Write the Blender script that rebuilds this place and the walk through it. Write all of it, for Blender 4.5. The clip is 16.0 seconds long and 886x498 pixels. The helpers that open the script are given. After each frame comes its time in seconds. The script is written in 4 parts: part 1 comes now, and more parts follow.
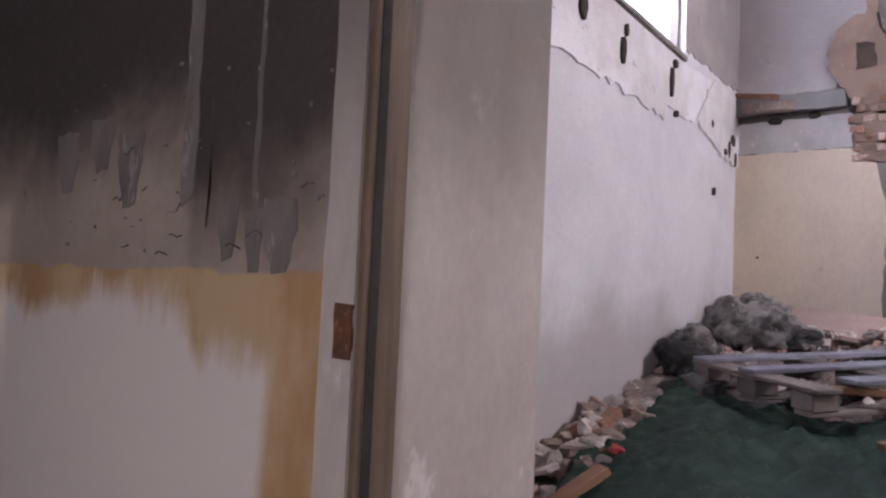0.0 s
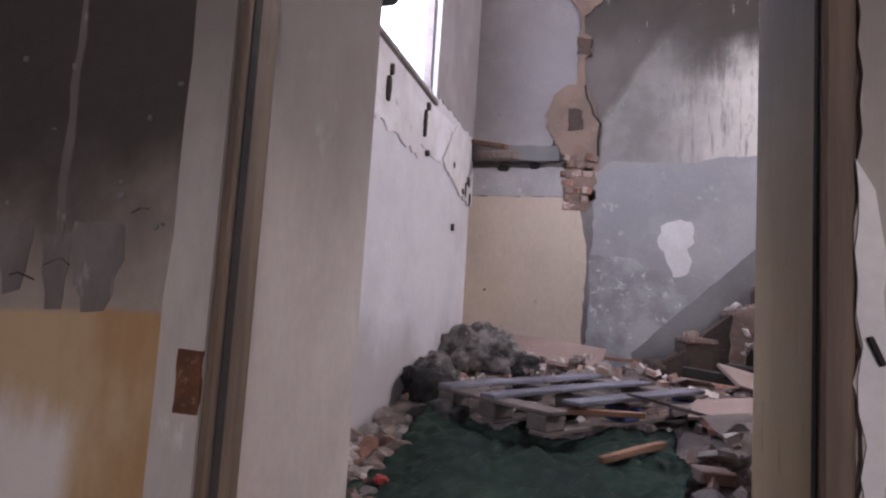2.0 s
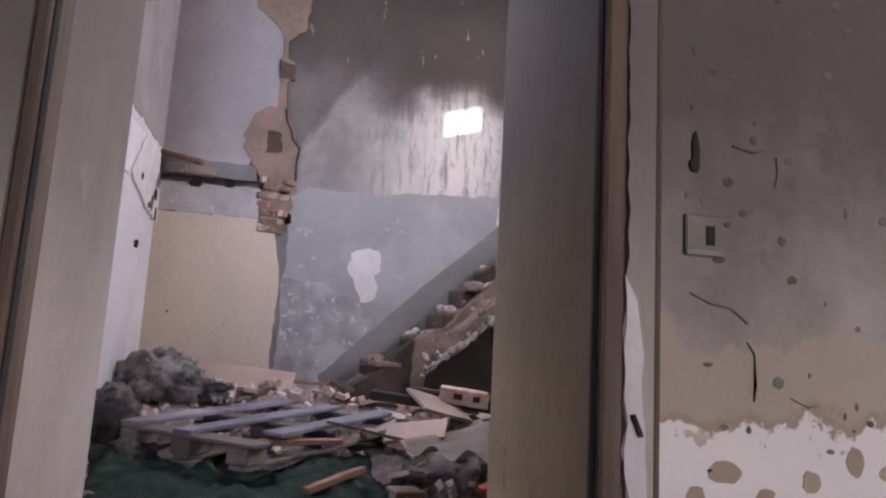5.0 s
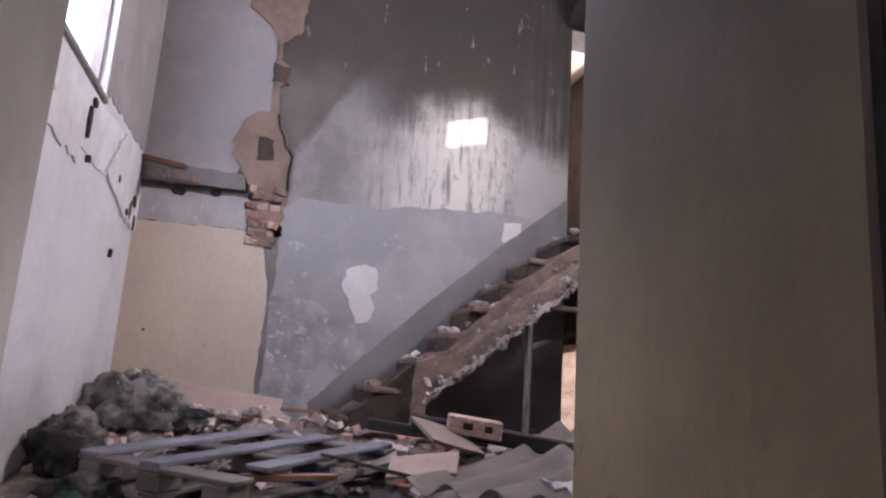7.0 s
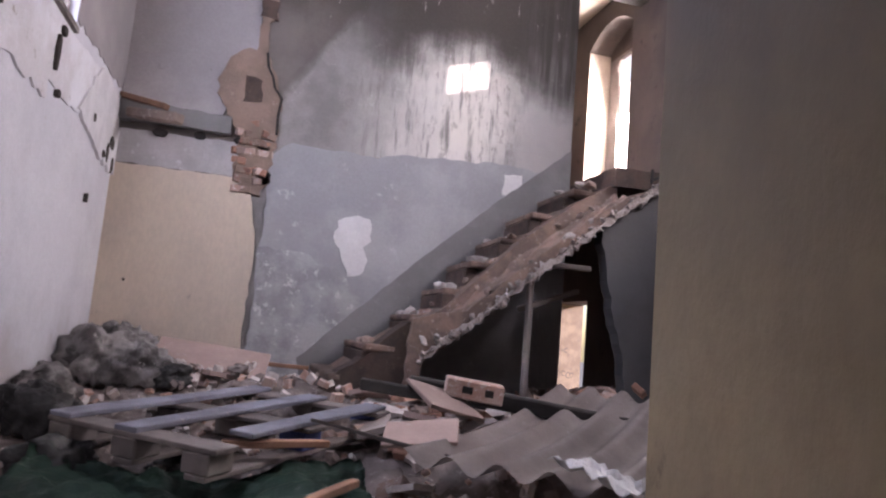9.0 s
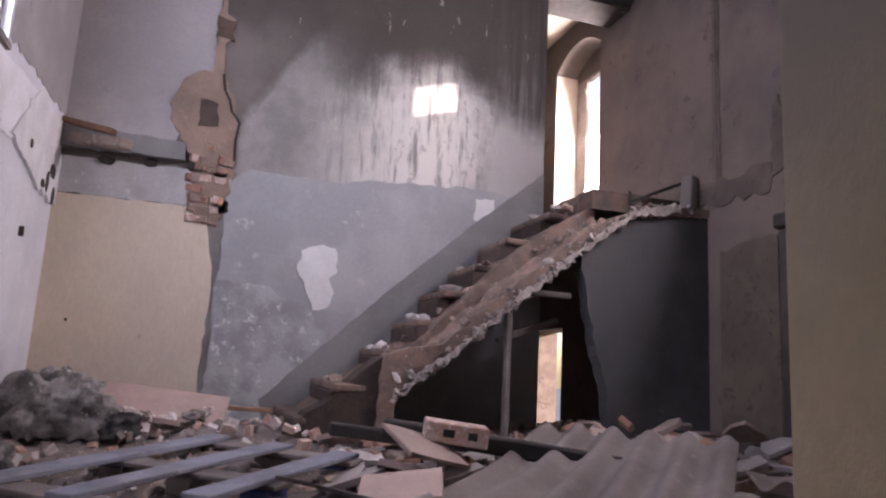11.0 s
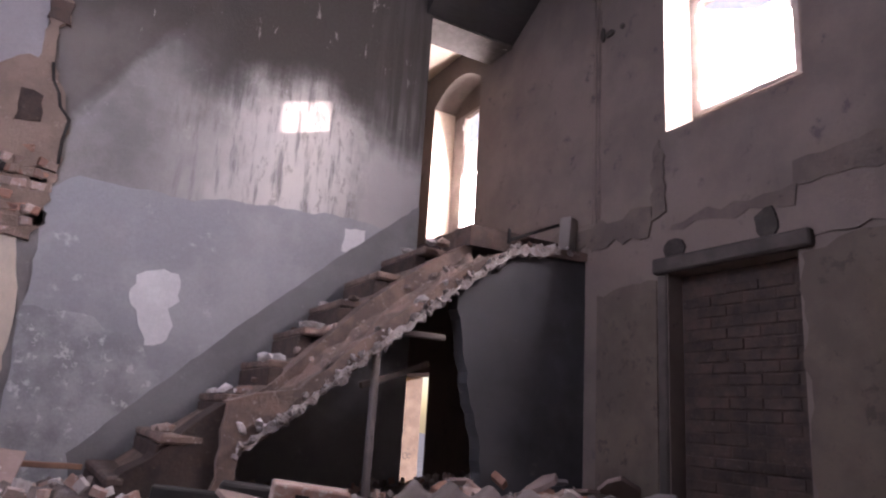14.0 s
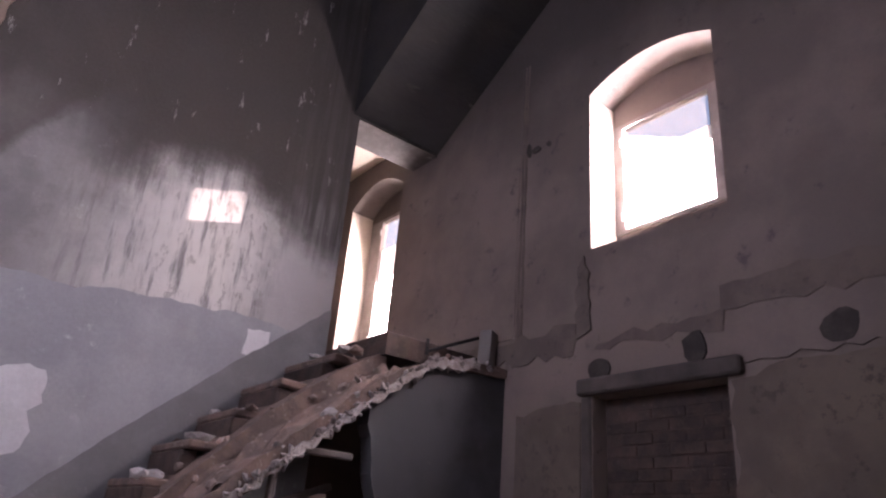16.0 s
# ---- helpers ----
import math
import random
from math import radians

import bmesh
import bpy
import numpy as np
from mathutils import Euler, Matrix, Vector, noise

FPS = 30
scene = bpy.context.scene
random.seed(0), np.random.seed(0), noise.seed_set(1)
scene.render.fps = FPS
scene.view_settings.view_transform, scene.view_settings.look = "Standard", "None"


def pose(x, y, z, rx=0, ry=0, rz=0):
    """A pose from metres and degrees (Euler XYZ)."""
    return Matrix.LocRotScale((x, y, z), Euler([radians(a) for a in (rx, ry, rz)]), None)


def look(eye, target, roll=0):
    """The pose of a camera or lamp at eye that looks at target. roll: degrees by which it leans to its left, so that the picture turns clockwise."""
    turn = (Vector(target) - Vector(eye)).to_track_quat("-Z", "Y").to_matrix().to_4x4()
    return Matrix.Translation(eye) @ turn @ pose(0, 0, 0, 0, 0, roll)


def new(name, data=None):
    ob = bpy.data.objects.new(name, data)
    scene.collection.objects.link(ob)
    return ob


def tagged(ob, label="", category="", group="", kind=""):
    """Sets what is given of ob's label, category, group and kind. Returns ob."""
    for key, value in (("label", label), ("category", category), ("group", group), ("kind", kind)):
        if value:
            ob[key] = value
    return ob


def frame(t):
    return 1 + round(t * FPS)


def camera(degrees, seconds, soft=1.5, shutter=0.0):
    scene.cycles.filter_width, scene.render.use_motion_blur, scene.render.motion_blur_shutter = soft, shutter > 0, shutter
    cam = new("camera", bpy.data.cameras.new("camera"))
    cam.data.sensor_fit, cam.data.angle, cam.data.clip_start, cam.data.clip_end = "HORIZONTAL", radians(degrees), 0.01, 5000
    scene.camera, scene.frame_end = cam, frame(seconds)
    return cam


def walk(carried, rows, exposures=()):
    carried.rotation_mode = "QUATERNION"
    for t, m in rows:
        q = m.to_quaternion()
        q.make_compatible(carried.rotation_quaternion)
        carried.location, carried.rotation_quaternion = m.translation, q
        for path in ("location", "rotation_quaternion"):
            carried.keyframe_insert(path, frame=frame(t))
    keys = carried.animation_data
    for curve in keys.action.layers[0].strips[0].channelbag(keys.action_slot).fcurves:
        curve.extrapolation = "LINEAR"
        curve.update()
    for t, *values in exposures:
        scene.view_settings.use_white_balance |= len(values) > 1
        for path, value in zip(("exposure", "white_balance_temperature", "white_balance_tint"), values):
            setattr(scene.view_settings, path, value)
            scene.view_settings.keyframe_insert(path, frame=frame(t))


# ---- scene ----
cam = camera(65.4, 16.0, soft=2.2)
PATH = [
    (0, (1.524, -0.265, 1.098), (0.327, 1.335, 1.194), 2.6),
    (0.5, (1.481, -0.299, 1.089), (0.525, 1.45, 1.248), 2.7),
    (1, (1.429, -0.311, 1.086), (0.687, 1.538, 1.264), 2.2),
    (1.5, (1.375, -0.325, 1.101), (0.803, 1.581, 1.3), 0.8),
    (2, (1.326, -0.336, 1.119), (0.849, 1.596, 1.323), 3.6),
    (2.5, (1.255, -0.346, 1.139), (0.931, 1.609, 1.406), 5.9),
    (3, (1.214, -0.37, 1.156), (1.109, 1.605, 1.453), 4.1),
    (3.5, (1.177, -0.397, 1.166), (1.257, 1.581, 1.451), 3.1),
    (4, (1.134, -0.421, 1.182), (1.432, 1.536, 1.47), 2.6),
    (4.5, (1.131, -0.424, 1.19), (1.553, 1.51, 1.475), 2.4),
    (7, (1.126, 0.053, 1.144), (1.601, 1.957, 1.53), 3.8),
    (7.5, (1.115, 0.16, 1.123), (1.585, 2.063, 1.519), 2.8),
    (8, (1.109, 0.254, 1.129), (1.573, 2.176, 1.43), 2.2),
    (8.5, (1.123, 0.292, 1.159), (1.647, 2.207, 1.401), 3.9),
    (9, (1.134, 0.308, 1.191), (1.653, 2.223, 1.441), 4.8),
    (9.5, (1.134, 0.332, 1.225), (1.701, 2.228, 1.51), 4.0),
    (12, (1.187, 0.77, 1.229), (1.816, 2.637, 1.573), 3.5),
    (12.5, (1.21, 0.834, 1.253), (1.879, 2.694, 1.552), 5.0),
    (13, (1.227, 0.876, 1.263), (1.948, 2.709, 1.605), 5.5),
    (13.5, (1.248, 0.922, 1.278), (2.067, 2.695, 1.711), 5.9),
    (14, (1.281, 0.993, 1.258), (2.235, 2.685, 1.736), 3.7),
    (14.5, (1.342, 1.071, 1.271), (2.346, 2.704, 1.839), 6.9),
    (15, (1.339, 1.133, 1.293), (2.422, 2.69, 1.926), 6.3),
    (15.5, (1.348, 1.196, 1.31), (2.444, 2.705, 2.033), 5.7),
    (16, (1.346, 1.257, 1.312), (2.45, 2.722, 2.11), 4.9),
]
walk(cam, [(t, look(eye, target, roll)) for t, eye, target, roll in PATH],
     [(0.0, 1.5, 6130, 26), (1.5, 1.25, 6130, 26), (4.5, 1.35, 6130, 26), (9.5, 1.35, 6130, 27), (12.0, 1.2, 6230, 31), (14.0, 1.1, 6230, 33), (16.0, 0.8, 6230, 36)])
SUN_WAY = Vector((-0.93, 1.0, -0.28))   # the way the sunlight travels
# ---- world, sun, light ----
world = bpy.data.worlds.new("world")
scene.world = world
world.use_nodes = True
wn = world.node_tree
sky = wn.nodes.new("ShaderNodeTexSky")
sky.sky_type = 'NISHITA'
sky.sun_disc = False
sky.sun_elevation = math.atan2(0.28, math.hypot(0.93, 1.0))
sky.sun_rotation = math.atan2(0.93, -1.0)
wn.links.new(sky.outputs[0], wn.nodes["Background"].inputs[0])
wn.nodes["Background"].inputs[1].default_value = 0.15
sun_data = bpy.data.lights.new("sun", 'SUN')
sun_data.energy = 5.0
sun_data.angle = radians(0.6)
sun_data.color = (1.0, 0.9, 0.78)
sun = new("sun", sun_data)
sun.matrix_world = look((12, -4, 8), Vector((12, -4, 8)) + SUN_WAY)


def window_light(name, at, way, w, h, watts, colour):
    """The sky's light through a window's opening."""
    d = bpy.data.lights.new(name, 'AREA')
    d.shape, d.size, d.size_y, d.energy, d.color = 'RECTANGLE', w, h, watts, colour
    o = new(name, d)
    o.matrix_world = look(at, Vector(at) + Vector(way))
    return o


window_light("skylight_left", (-0.26, 3.2, 3.25), (1, 0.15, -0.35), 1.6, 1.3, 46, (0.80, 0.87, 1.0))
window_light("skylight_facade", (4.66, 3.37, 3.63), (-1, 0.1, -0.2), 0.66, 0.75, 100, (1.0, 0.95, 0.9))
window_light("skylight_stair_head", (4.66, 6.3, 3.5), (-1, -0.1, -0.2), 0.7, 1.2, 85, (1.0, 0.93, 0.84))
window_light("skylight_hall", (2.15, -2.57, 1.45), (-0.15, 1, -0.12), 0.8, 1.3, 12, (1.0, 0.96, 0.93))


# ---- materials ----
def node(nt, kind, **values):
    n = nt.nodes.new(kind)
    for key, value in values.items():
        n.inputs[key.replace("_", " ")].default_value = value
    return n


def mixed(nt, fac, a, b):
    m = nt.nodes.new("ShaderNodeMix")
    m.data_type = 'RGBA'
    if isinstance(fac, (int, float)):
        m.inputs[0].default_value = fac
    else:
        nt.links.new(fac, m.inputs[0])
    for sock, v in ((6, a), (7, b)):
        if isinstance(v, tuple):
            m.inputs[sock].default_value = (*v, 1)
        else:
            nt.links.new(v, m.inputs[sock])
    return m.outputs[2]


def ramp(nt, src, lo, hi, v0=0.0, v1=1.0):
    m = nt.nodes.new("ShaderNodeMapRange")
    m.interpolation_type = 'SMOOTHSTEP'
    nt.links.new(src, m.inputs[0])
    for i, v in enumerate((lo, hi, v0, v1)):
        m.inputs[i + 1].default_value = v
    return m.outputs[0]


def noisy(nt, scale, detail=5.0, rough=0.6, stretch=(1, 1, 1), shift=0.0):
    """A noise in world metres."""
    co = nt.nodes.new("ShaderNodeNewGeometry").outputs["Position"]
    mp = nt.nodes.new("ShaderNodeMapping")
    mp.inputs["Scale"].default_value = stretch
    mp.inputs["Location"].default_value = (shift, shift * 0.7, shift * 1.3)
    nt.links.new(co, mp.inputs[0])
    n = node(nt, "ShaderNodeTexNoise", Scale=scale, Detail=detail, Roughness=rough)
    nt.links.new(mp.outputs[0], n.inputs["Vector"])
    return n.outputs[0]


def calc(nt, op, a, b):
    m = nt.nodes.new("ShaderNodeMath")
    m.operation = op
    for i, v in enumerate((a, b)):
        if isinstance(v, (int, float)):
            m.inputs[i].default_value = v
        else:
            nt.links.new(v, m.inputs[i])
    return m.outputs[0]


def axis(nt, which):
    g = nt.nodes.new("ShaderNodeNewGeometry")
    s = nt.nodes.new("ShaderNodeSeparateXYZ")
    nt.links.new(g.outputs["Position"], s.inputs[0])
    return s.outputs[which]


def surface(name, base, second, third=None, scale=3.0, grain=40.0, bump=0.25, rough=0.85, spots=0.0, stretch=(1, 1, 1), vary=0.0, metal=0.0, lo=0.38, hi=0.62, extra=None):
    """A worn surface: two tones in broad patches, a third in small flecks, a fine grain and its relief."""
    m = bpy.data.materials.new(name)
    m.use_nodes = True
    nt = m.node_tree
    bsdf = nt.nodes["Principled BSDF"]
    shift = (sum(map(ord, name)) % 37) * 1.7
    col = mixed(nt, ramp(nt, noisy(nt, scale, 6, 0.62, stretch, shift), lo, hi), base, second)
    if third:
        col = mixed(nt, ramp(nt, noisy(nt, scale * 4.3, 6, 0.7, stretch, shift + 9), 0.56 - spots, 0.66 - spots), col, third)
    fine = noisy(nt, grain, 4, 0.7, stretch, shift)
    grey = mixed(nt, ramp(nt, fine, 0.3, 0.7), (0.9, 0.9, 0.9), (1.0, 1.0, 1.0))
    mul = nt.nodes.new("ShaderNodeMix")
    mul.data_type, mul.blend_type = 'RGBA', 'MULTIPLY'
    mul.inputs[0].default_value = 1.0
    nt.links.new(col, mul.inputs[6])
    nt.links.new(grey, mul.inputs[7])
    col = mul.outputs[2]
    if extra:
        col = extra(nt, col)
    if vary:
        info = nt.nodes.new("ShaderNodeObjectInfo")
        hsv = nt.nodes.new("ShaderNodeHueSaturation")
        nt.links.new(ramp(nt, info.outputs["Random"], 0, 1, 1 - vary, 1 + vary), hsv.inputs["Value"])
        nt.links.new(col, hsv.inputs["Color"])
        col = hsv.outputs[0]
    nt.links.new(col, bsdf.inputs["Base Color"])
    bsdf.inputs["Metallic"].default_value = metal
    nt.links.new(ramp(nt, fine, 0.2, 0.8, rough - 0.12, min(1.0, rough + 0.1)), bsdf.inputs["Roughness"])
    b = node(nt, "ShaderNodeBump", Strength=bump, Distance=0.01)
    nt.links.new(calc(nt, 'ADD', fine, noisy(nt, scale * 3, 5, 0.6, stretch, shift)), b.inputs["Height"])
    nt.links.new(b.outputs[0], bsdf.inputs["Normal"])
    return m


def between(nt, src, a, b, c, d):
    """One from b to c, falling to nothing at a and d."""
    return calc(nt, 'MULTIPLY', ramp(nt, src, a, b), ramp(nt, src, d, c))


def wobble(nt, src, scale, amount, stretch=(1, 1, 1), shift=0.0):
    return calc(nt, 'ADD', src, calc(nt, 'MULTIPLY', calc(nt, 'SUBTRACT', noisy(nt, scale, 6, 0.65, stretch, shift), 0.5), amount))


def slanting(nt, col):
    """Stair wall of an old fire: flaked whitewash low down that also paints the glare round the sun patch, brown
    plaster beyond the slanting line of a lost stair, a soot cloud with runs above.
    """
    x, z = axis(nt, 0), axis(nt, 2)
    xs = wobble(nt, x, 2.2, 0.5, (1, 1, 1), 3)
    zs = wobble(nt, wobble(nt, z, 1.5, 0.7, (1, 1, 1), 13), 15, 0.18, (1, 1, 0.08), 5)
    # bare whitewash, streaked and flecked, widened to paint in the sun patch's glare
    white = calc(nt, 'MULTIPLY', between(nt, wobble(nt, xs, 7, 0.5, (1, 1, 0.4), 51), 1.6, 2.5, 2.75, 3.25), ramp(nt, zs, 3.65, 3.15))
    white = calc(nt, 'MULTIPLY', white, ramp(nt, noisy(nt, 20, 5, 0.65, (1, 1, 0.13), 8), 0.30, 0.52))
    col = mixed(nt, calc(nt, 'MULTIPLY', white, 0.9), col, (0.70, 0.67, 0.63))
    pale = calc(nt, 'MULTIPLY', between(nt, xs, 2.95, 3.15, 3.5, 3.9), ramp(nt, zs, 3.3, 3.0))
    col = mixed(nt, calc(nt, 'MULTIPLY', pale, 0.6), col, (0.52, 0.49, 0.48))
    fleck = ramp(nt, noisy(nt, 17, 6, 0.75, (1, 1, 0.45), 11), 0.55, 0.62)
    col = mixed(nt, calc(nt, 'MULTIPLY', calc(nt, 'MULTIPLY', fleck, between(nt, xs, 2.1, 2.4, 2.95, 3.15)), 0.45), col, (0.14, 0.12, 0.105))
    # brown plaster past the slanting line, and the dark line itself
    d = wobble(nt, calc(nt, 'SUBTRACT', z, calc(nt, 'MULTIPLY', x, 1.51)), 4, 0.12, (1, 1, 1), 2)
    brown = mixed(nt, ramp(nt, noisy(nt, 2.4, 6, 0.6, (1, 1, 1), 31), 0.35, 0.65), (0.15, 0.13, 0.119), (0.10, 0.086, 0.078))
    col = mixed(nt, calc(nt, 'MULTIPLY', ramp(nt, d, 1.02, 1.14), 0.92), col, brown)
    line = calc(nt, 'MULTIPLY', between(nt, d, 0.98, 1.04, 1.08, 1.18), ramp(nt, noisy(nt, 7, 5), 0.35, 0.6))
    col = mixed(nt, calc(nt, 'MULTIPLY', line, 0.55), col, (0.09, 0.075, 0.065))
    # soot
    # Soot is held back round the sun patch, keeping its glow bright.
    zc = calc(nt, 'SUBTRACT', zs, calc(nt, 'MULTIPLY', between(nt, xs, 1.9, 2.5, 2.8, 3.25), 0.26))
    cloud = calc(nt, 'MULTIPLY', ramp(nt, xs, 1.45, 2.1), ramp(nt, zc, 3.02, 3.42))
    runs = calc(nt, 'MULTIPLY', ramp(nt, xs, 2.95, 3.25), ramp(nt, noisy(nt, 16, 4, 0.6, (1, 1, 0.05), 41), 0.42, 0.62))
    cloud = calc(nt, 'MULTIPLY', cloud, calc(nt, 'SUBTRACT', 1.0, calc(nt, 'MULTIPLY', runs, 0.6)))
    col = mixed(nt, calc(nt, 'MULTIPLY', cloud, 0.93), col, (0.048, 0.040, 0.036))
    high = ramp(nt, zs, 3.25, 3.85)
    col = mixed(nt, calc(nt, 'MULTIPLY', high, 0.82), col, (0.055, 0.046, 0.04))
    spots = calc(nt, 'MULTIPLY', ramp(nt, noisy(nt, 9, 5, 0.7, (1, 1, 0.3), 21), 0.63, 0.69), ramp(nt, z, 3.3, 3.6))
    return mixed(nt, calc(nt, 'MULTIPLY', spots, 0.55), col, (0.40, 0.38, 0.35))


def smoked_top(nt, col):
    """Soot under the roof, darker towards the ridge."""
    z = wobble(nt, wobble(nt, axis(nt, 2), 1.4, 0.7, (1, 1, 1), 19), 9, 0.15, (1, 1, 0.3), 7)
    return mixed(nt, calc(nt, 'MULTIPLY', ramp(nt, z, 3.9, 4.8), 0.85), col, (0.05, 0.042, 0.038))


def shaded_jamb(nt, col):
    """Upper door jamb and casing darkened in colour where less bounced light reaches."""
    z = wobble(nt, axis(nt, 2), 2.5, 0.5, (1, 1, 0.6), 17)
    return mixed(nt, calc(nt, 'MULTIPLY', ramp(nt, z, 1.05, 1.65), 0.82), col, (0.15, 0.13, 0.122))


def damp_foot(nt, col):
    n = calc(nt, 'ADD', axis(nt, 2), calc(nt, 'MULTIPLY', calc(nt, 'SUBTRACT', noisy(nt, 2.2, 5), 0.5), 0.9))
    return mixed(nt, calc(nt, 'MULTIPLY', ramp(nt, n, 1.2, 0.75), 0.5), col, (0.33, 0.29, 0.27))


def dado(nt, col):
    """Hall wall: sooty paint above, an ochre band and flaked limewash below."""
    n = calc(nt, 'ADD', axis(nt, 2), calc(nt, 'MULTIPLY', calc(nt, 'SUBTRACT', noisy(nt, 4, 5), 0.5), 0.06))
    x = axis(nt, 0)
    drips = wobble(nt, wobble(nt, axis(nt, 2), 6, 0.30, (1, 1, 0.25), 4), 2, 0.12)
    drips = calc(nt, 'ADD', drips, ramp(nt, x, 0.38, 0.44, 0.0, 0.09))
    ochre = mixed(nt, ramp(nt, noisy(nt, 5, 5, 0.6, (1, 1, 0.35), 7), 0.4, 0.6), (0.40, 0.25, 0.12), (0.50, 0.37, 0.22))
    low = mixed(nt, ramp(nt, drips, 1.07, 0.98), ochre, (0.70, 0.66, 0.63))
    low = mixed(nt, ramp(nt, wobble(nt, x, 5, 0.05), 0.60, 0.64), low, mixed(nt, ramp(nt, noisy(nt, 7, 5, 0.6, (1, 1, 0.3), 27), 0.52, 0.70), ochre, (0.66, 0.56, 0.44)))
    smoke = wobble(nt, wobble(nt, axis(nt, 2), 1.8, 0.5), 9, 0.12, (1, 1, 0.3), 6)
    smoke = calc(nt, 'ADD', smoke, ramp(nt, x, 0.33, 0.40, 0.0, 0.17))
    up = mixed(nt, ramp(nt, smoke, 1.20, 1.50), col, (0.06, 0.05, 0.045))
    return mixed(nt, ramp(nt, n, 1.105, 1.095), up, low)


def flaked(nt, col):
    """Flaked-off paint low on the hall wall: bare white plaster with a ragged edge."""
    n = calc(nt, 'SUBTRACT', wobble(nt, wobble(nt, axis(nt, 2), 4.0, 0.34), 22, 0.06, (1, 1, 1), 9), 0.03)
    film = wobble(nt, wobble(nt, axis(nt, 2), 2.2, 0.5, (1, 1, 1), 5), 11, 0.22, (1, 1, 0.6), 3)
    col = mixed(nt, calc(nt, 'MULTIPLY', ramp(nt, film, 1.15, 1.60), 0.84), col, (0.085, 0.07, 0.062))
    blots = ramp(nt, noisy(nt, 9, 6, 0.7, (1, 1, 1), 33), 0.60, 0.66)
    col = mixed(nt, calc(nt, 'MULTIPLY', blots, 0.45), col, (0.13, 0.10, 0.085))
    col = mixed(nt, calc(nt, 'MULTIPLY', between(nt, n, 1.06, 1.08, 1.20, 1.22), 0.7), col, (0.44, 0.375, 0.29))
    rim = between(nt, n, 1.075, 1.082, 1.088, 1.11)
    col = mixed(nt, ramp(nt, n, 1.085, 1.078), col, (0.80, 0.78, 0.77))
    col = mixed(nt, calc(nt, 'MULTIPLY', rim, 0.5), col, (0.30, 0.22, 0.14))
    holes = calc(nt, 'MULTIPLY', ramp(nt, noisy(nt, 13, 4, 0.6, (1, 1, 1), 44), 0.63, 0.65), ramp(nt, n, 1.09, 1.07))
    return mixed(nt, calc(nt, 'MULTIPLY', holes, 0.8), col, (0.46, 0.37, 0.27))


M = {}
M["left"] = surface("blue_white_limewash", (0.80, 0.80, 0.86), (0.70, 0.70, 0.76), (0.56, 0.53, 0.54), 1.3, 60, 0.15, 0.9, spots=-0.07, extra=damp_foot)
M["left_upper"] = surface("white_plaster", (0.88, 0.88, 0.94), (0.74, 0.72, 0.75), (0.38, 0.33, 0.30), 2.0, 50, 0.3, spots=-0.04)
M["beige"] = surface("cream_paint", (0.66, 0.56, 0.45), (0.58, 0.50, 0.42), (0.40, 0.35, 0.31), 1.1, 45, 0.12, spots=-0.08, stretch=(1, 1, 0.5))
M["back_upper"] = surface("mauve_grey_plaster", (0.42, 0.39, 0.40), (0.33, 0.31, 0.32), (0.22, 0.20, 0.20), 1.2, 50, 0.2, spots=-0.07)
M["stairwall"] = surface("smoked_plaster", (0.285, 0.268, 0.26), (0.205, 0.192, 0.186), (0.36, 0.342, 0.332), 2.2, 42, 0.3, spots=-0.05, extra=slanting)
M["grey"] = surface("grey_cement_render", (0.40, 0.40, 0.41), (0.32, 0.32, 0.335), (0.50, 0.50, 0.51), 1.4, 50, 0.25, spots=-0.05)
M["grey_pale"] = surface("bleached_cement_render", (0.42, 0.42, 0.43), (0.27, 0.27, 0.28), (0.60, 0.60, 0.60), 3.2, 50, 0.3, spots=0.0)
M["grey_dark"] = surface("dark_stair_dado", (0.24, 0.235, 0.235), (0.19, 0.185, 0.185), (0.3, 0.29, 0.29), 2.0, 50, 0.2, spots=-0.05)
M["band"] = surface("dull_grey_plaster_band", (0.50, 0.49, 0.50), (0.40, 0.385, 0.39), (0.60, 0.60, 0.62), 2.6, 50, 0.2, spots=-0.04)
M["chalk"] = surface("chalky_broken_plaster", (0.40, 0.36, 0.345), (0.28, 0.235, 0.215), (0.52, 0.49, 0.48), 16, 80, 0.9, spots=0.0, vary=0.25)
M["fresh"] = surface("fresh_broken_plaster", (0.88, 0.87, 0.90), (0.78, 0.77, 0.80), (0.50, 0.46, 0.44), 5, 60, 0.6, spots=-0.06)
M["white_patch"] = surface("bare_white_plaster", (0.74, 0.73, 0.73), (0.66, 0.65, 0.65), None, 4, 50, 0.2)
# Facade tones are lowered to carry the dimness of the window wall's inner face.
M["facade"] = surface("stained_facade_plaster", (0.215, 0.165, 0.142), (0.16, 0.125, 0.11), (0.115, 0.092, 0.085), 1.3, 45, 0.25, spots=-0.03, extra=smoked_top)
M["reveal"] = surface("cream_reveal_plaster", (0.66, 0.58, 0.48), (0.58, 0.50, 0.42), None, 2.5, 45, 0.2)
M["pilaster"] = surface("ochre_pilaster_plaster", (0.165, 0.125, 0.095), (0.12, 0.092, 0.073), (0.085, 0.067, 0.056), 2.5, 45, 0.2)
M["door_jamb"] = surface("stained_door_jamb_plaster", (0.20, 0.155, 0.125), (0.14, 0.105, 0.085), (0.10, 0.08, 0.07), 5, 45, 0.2, spots=-0.02)
M["facade_dark"] = surface("dark_facade_scar", (0.16, 0.122, 0.10), (0.115, 0.09, 0.077), (0.08, 0.065, 0.057), 4, 45, 0.4, spots=-0.02)
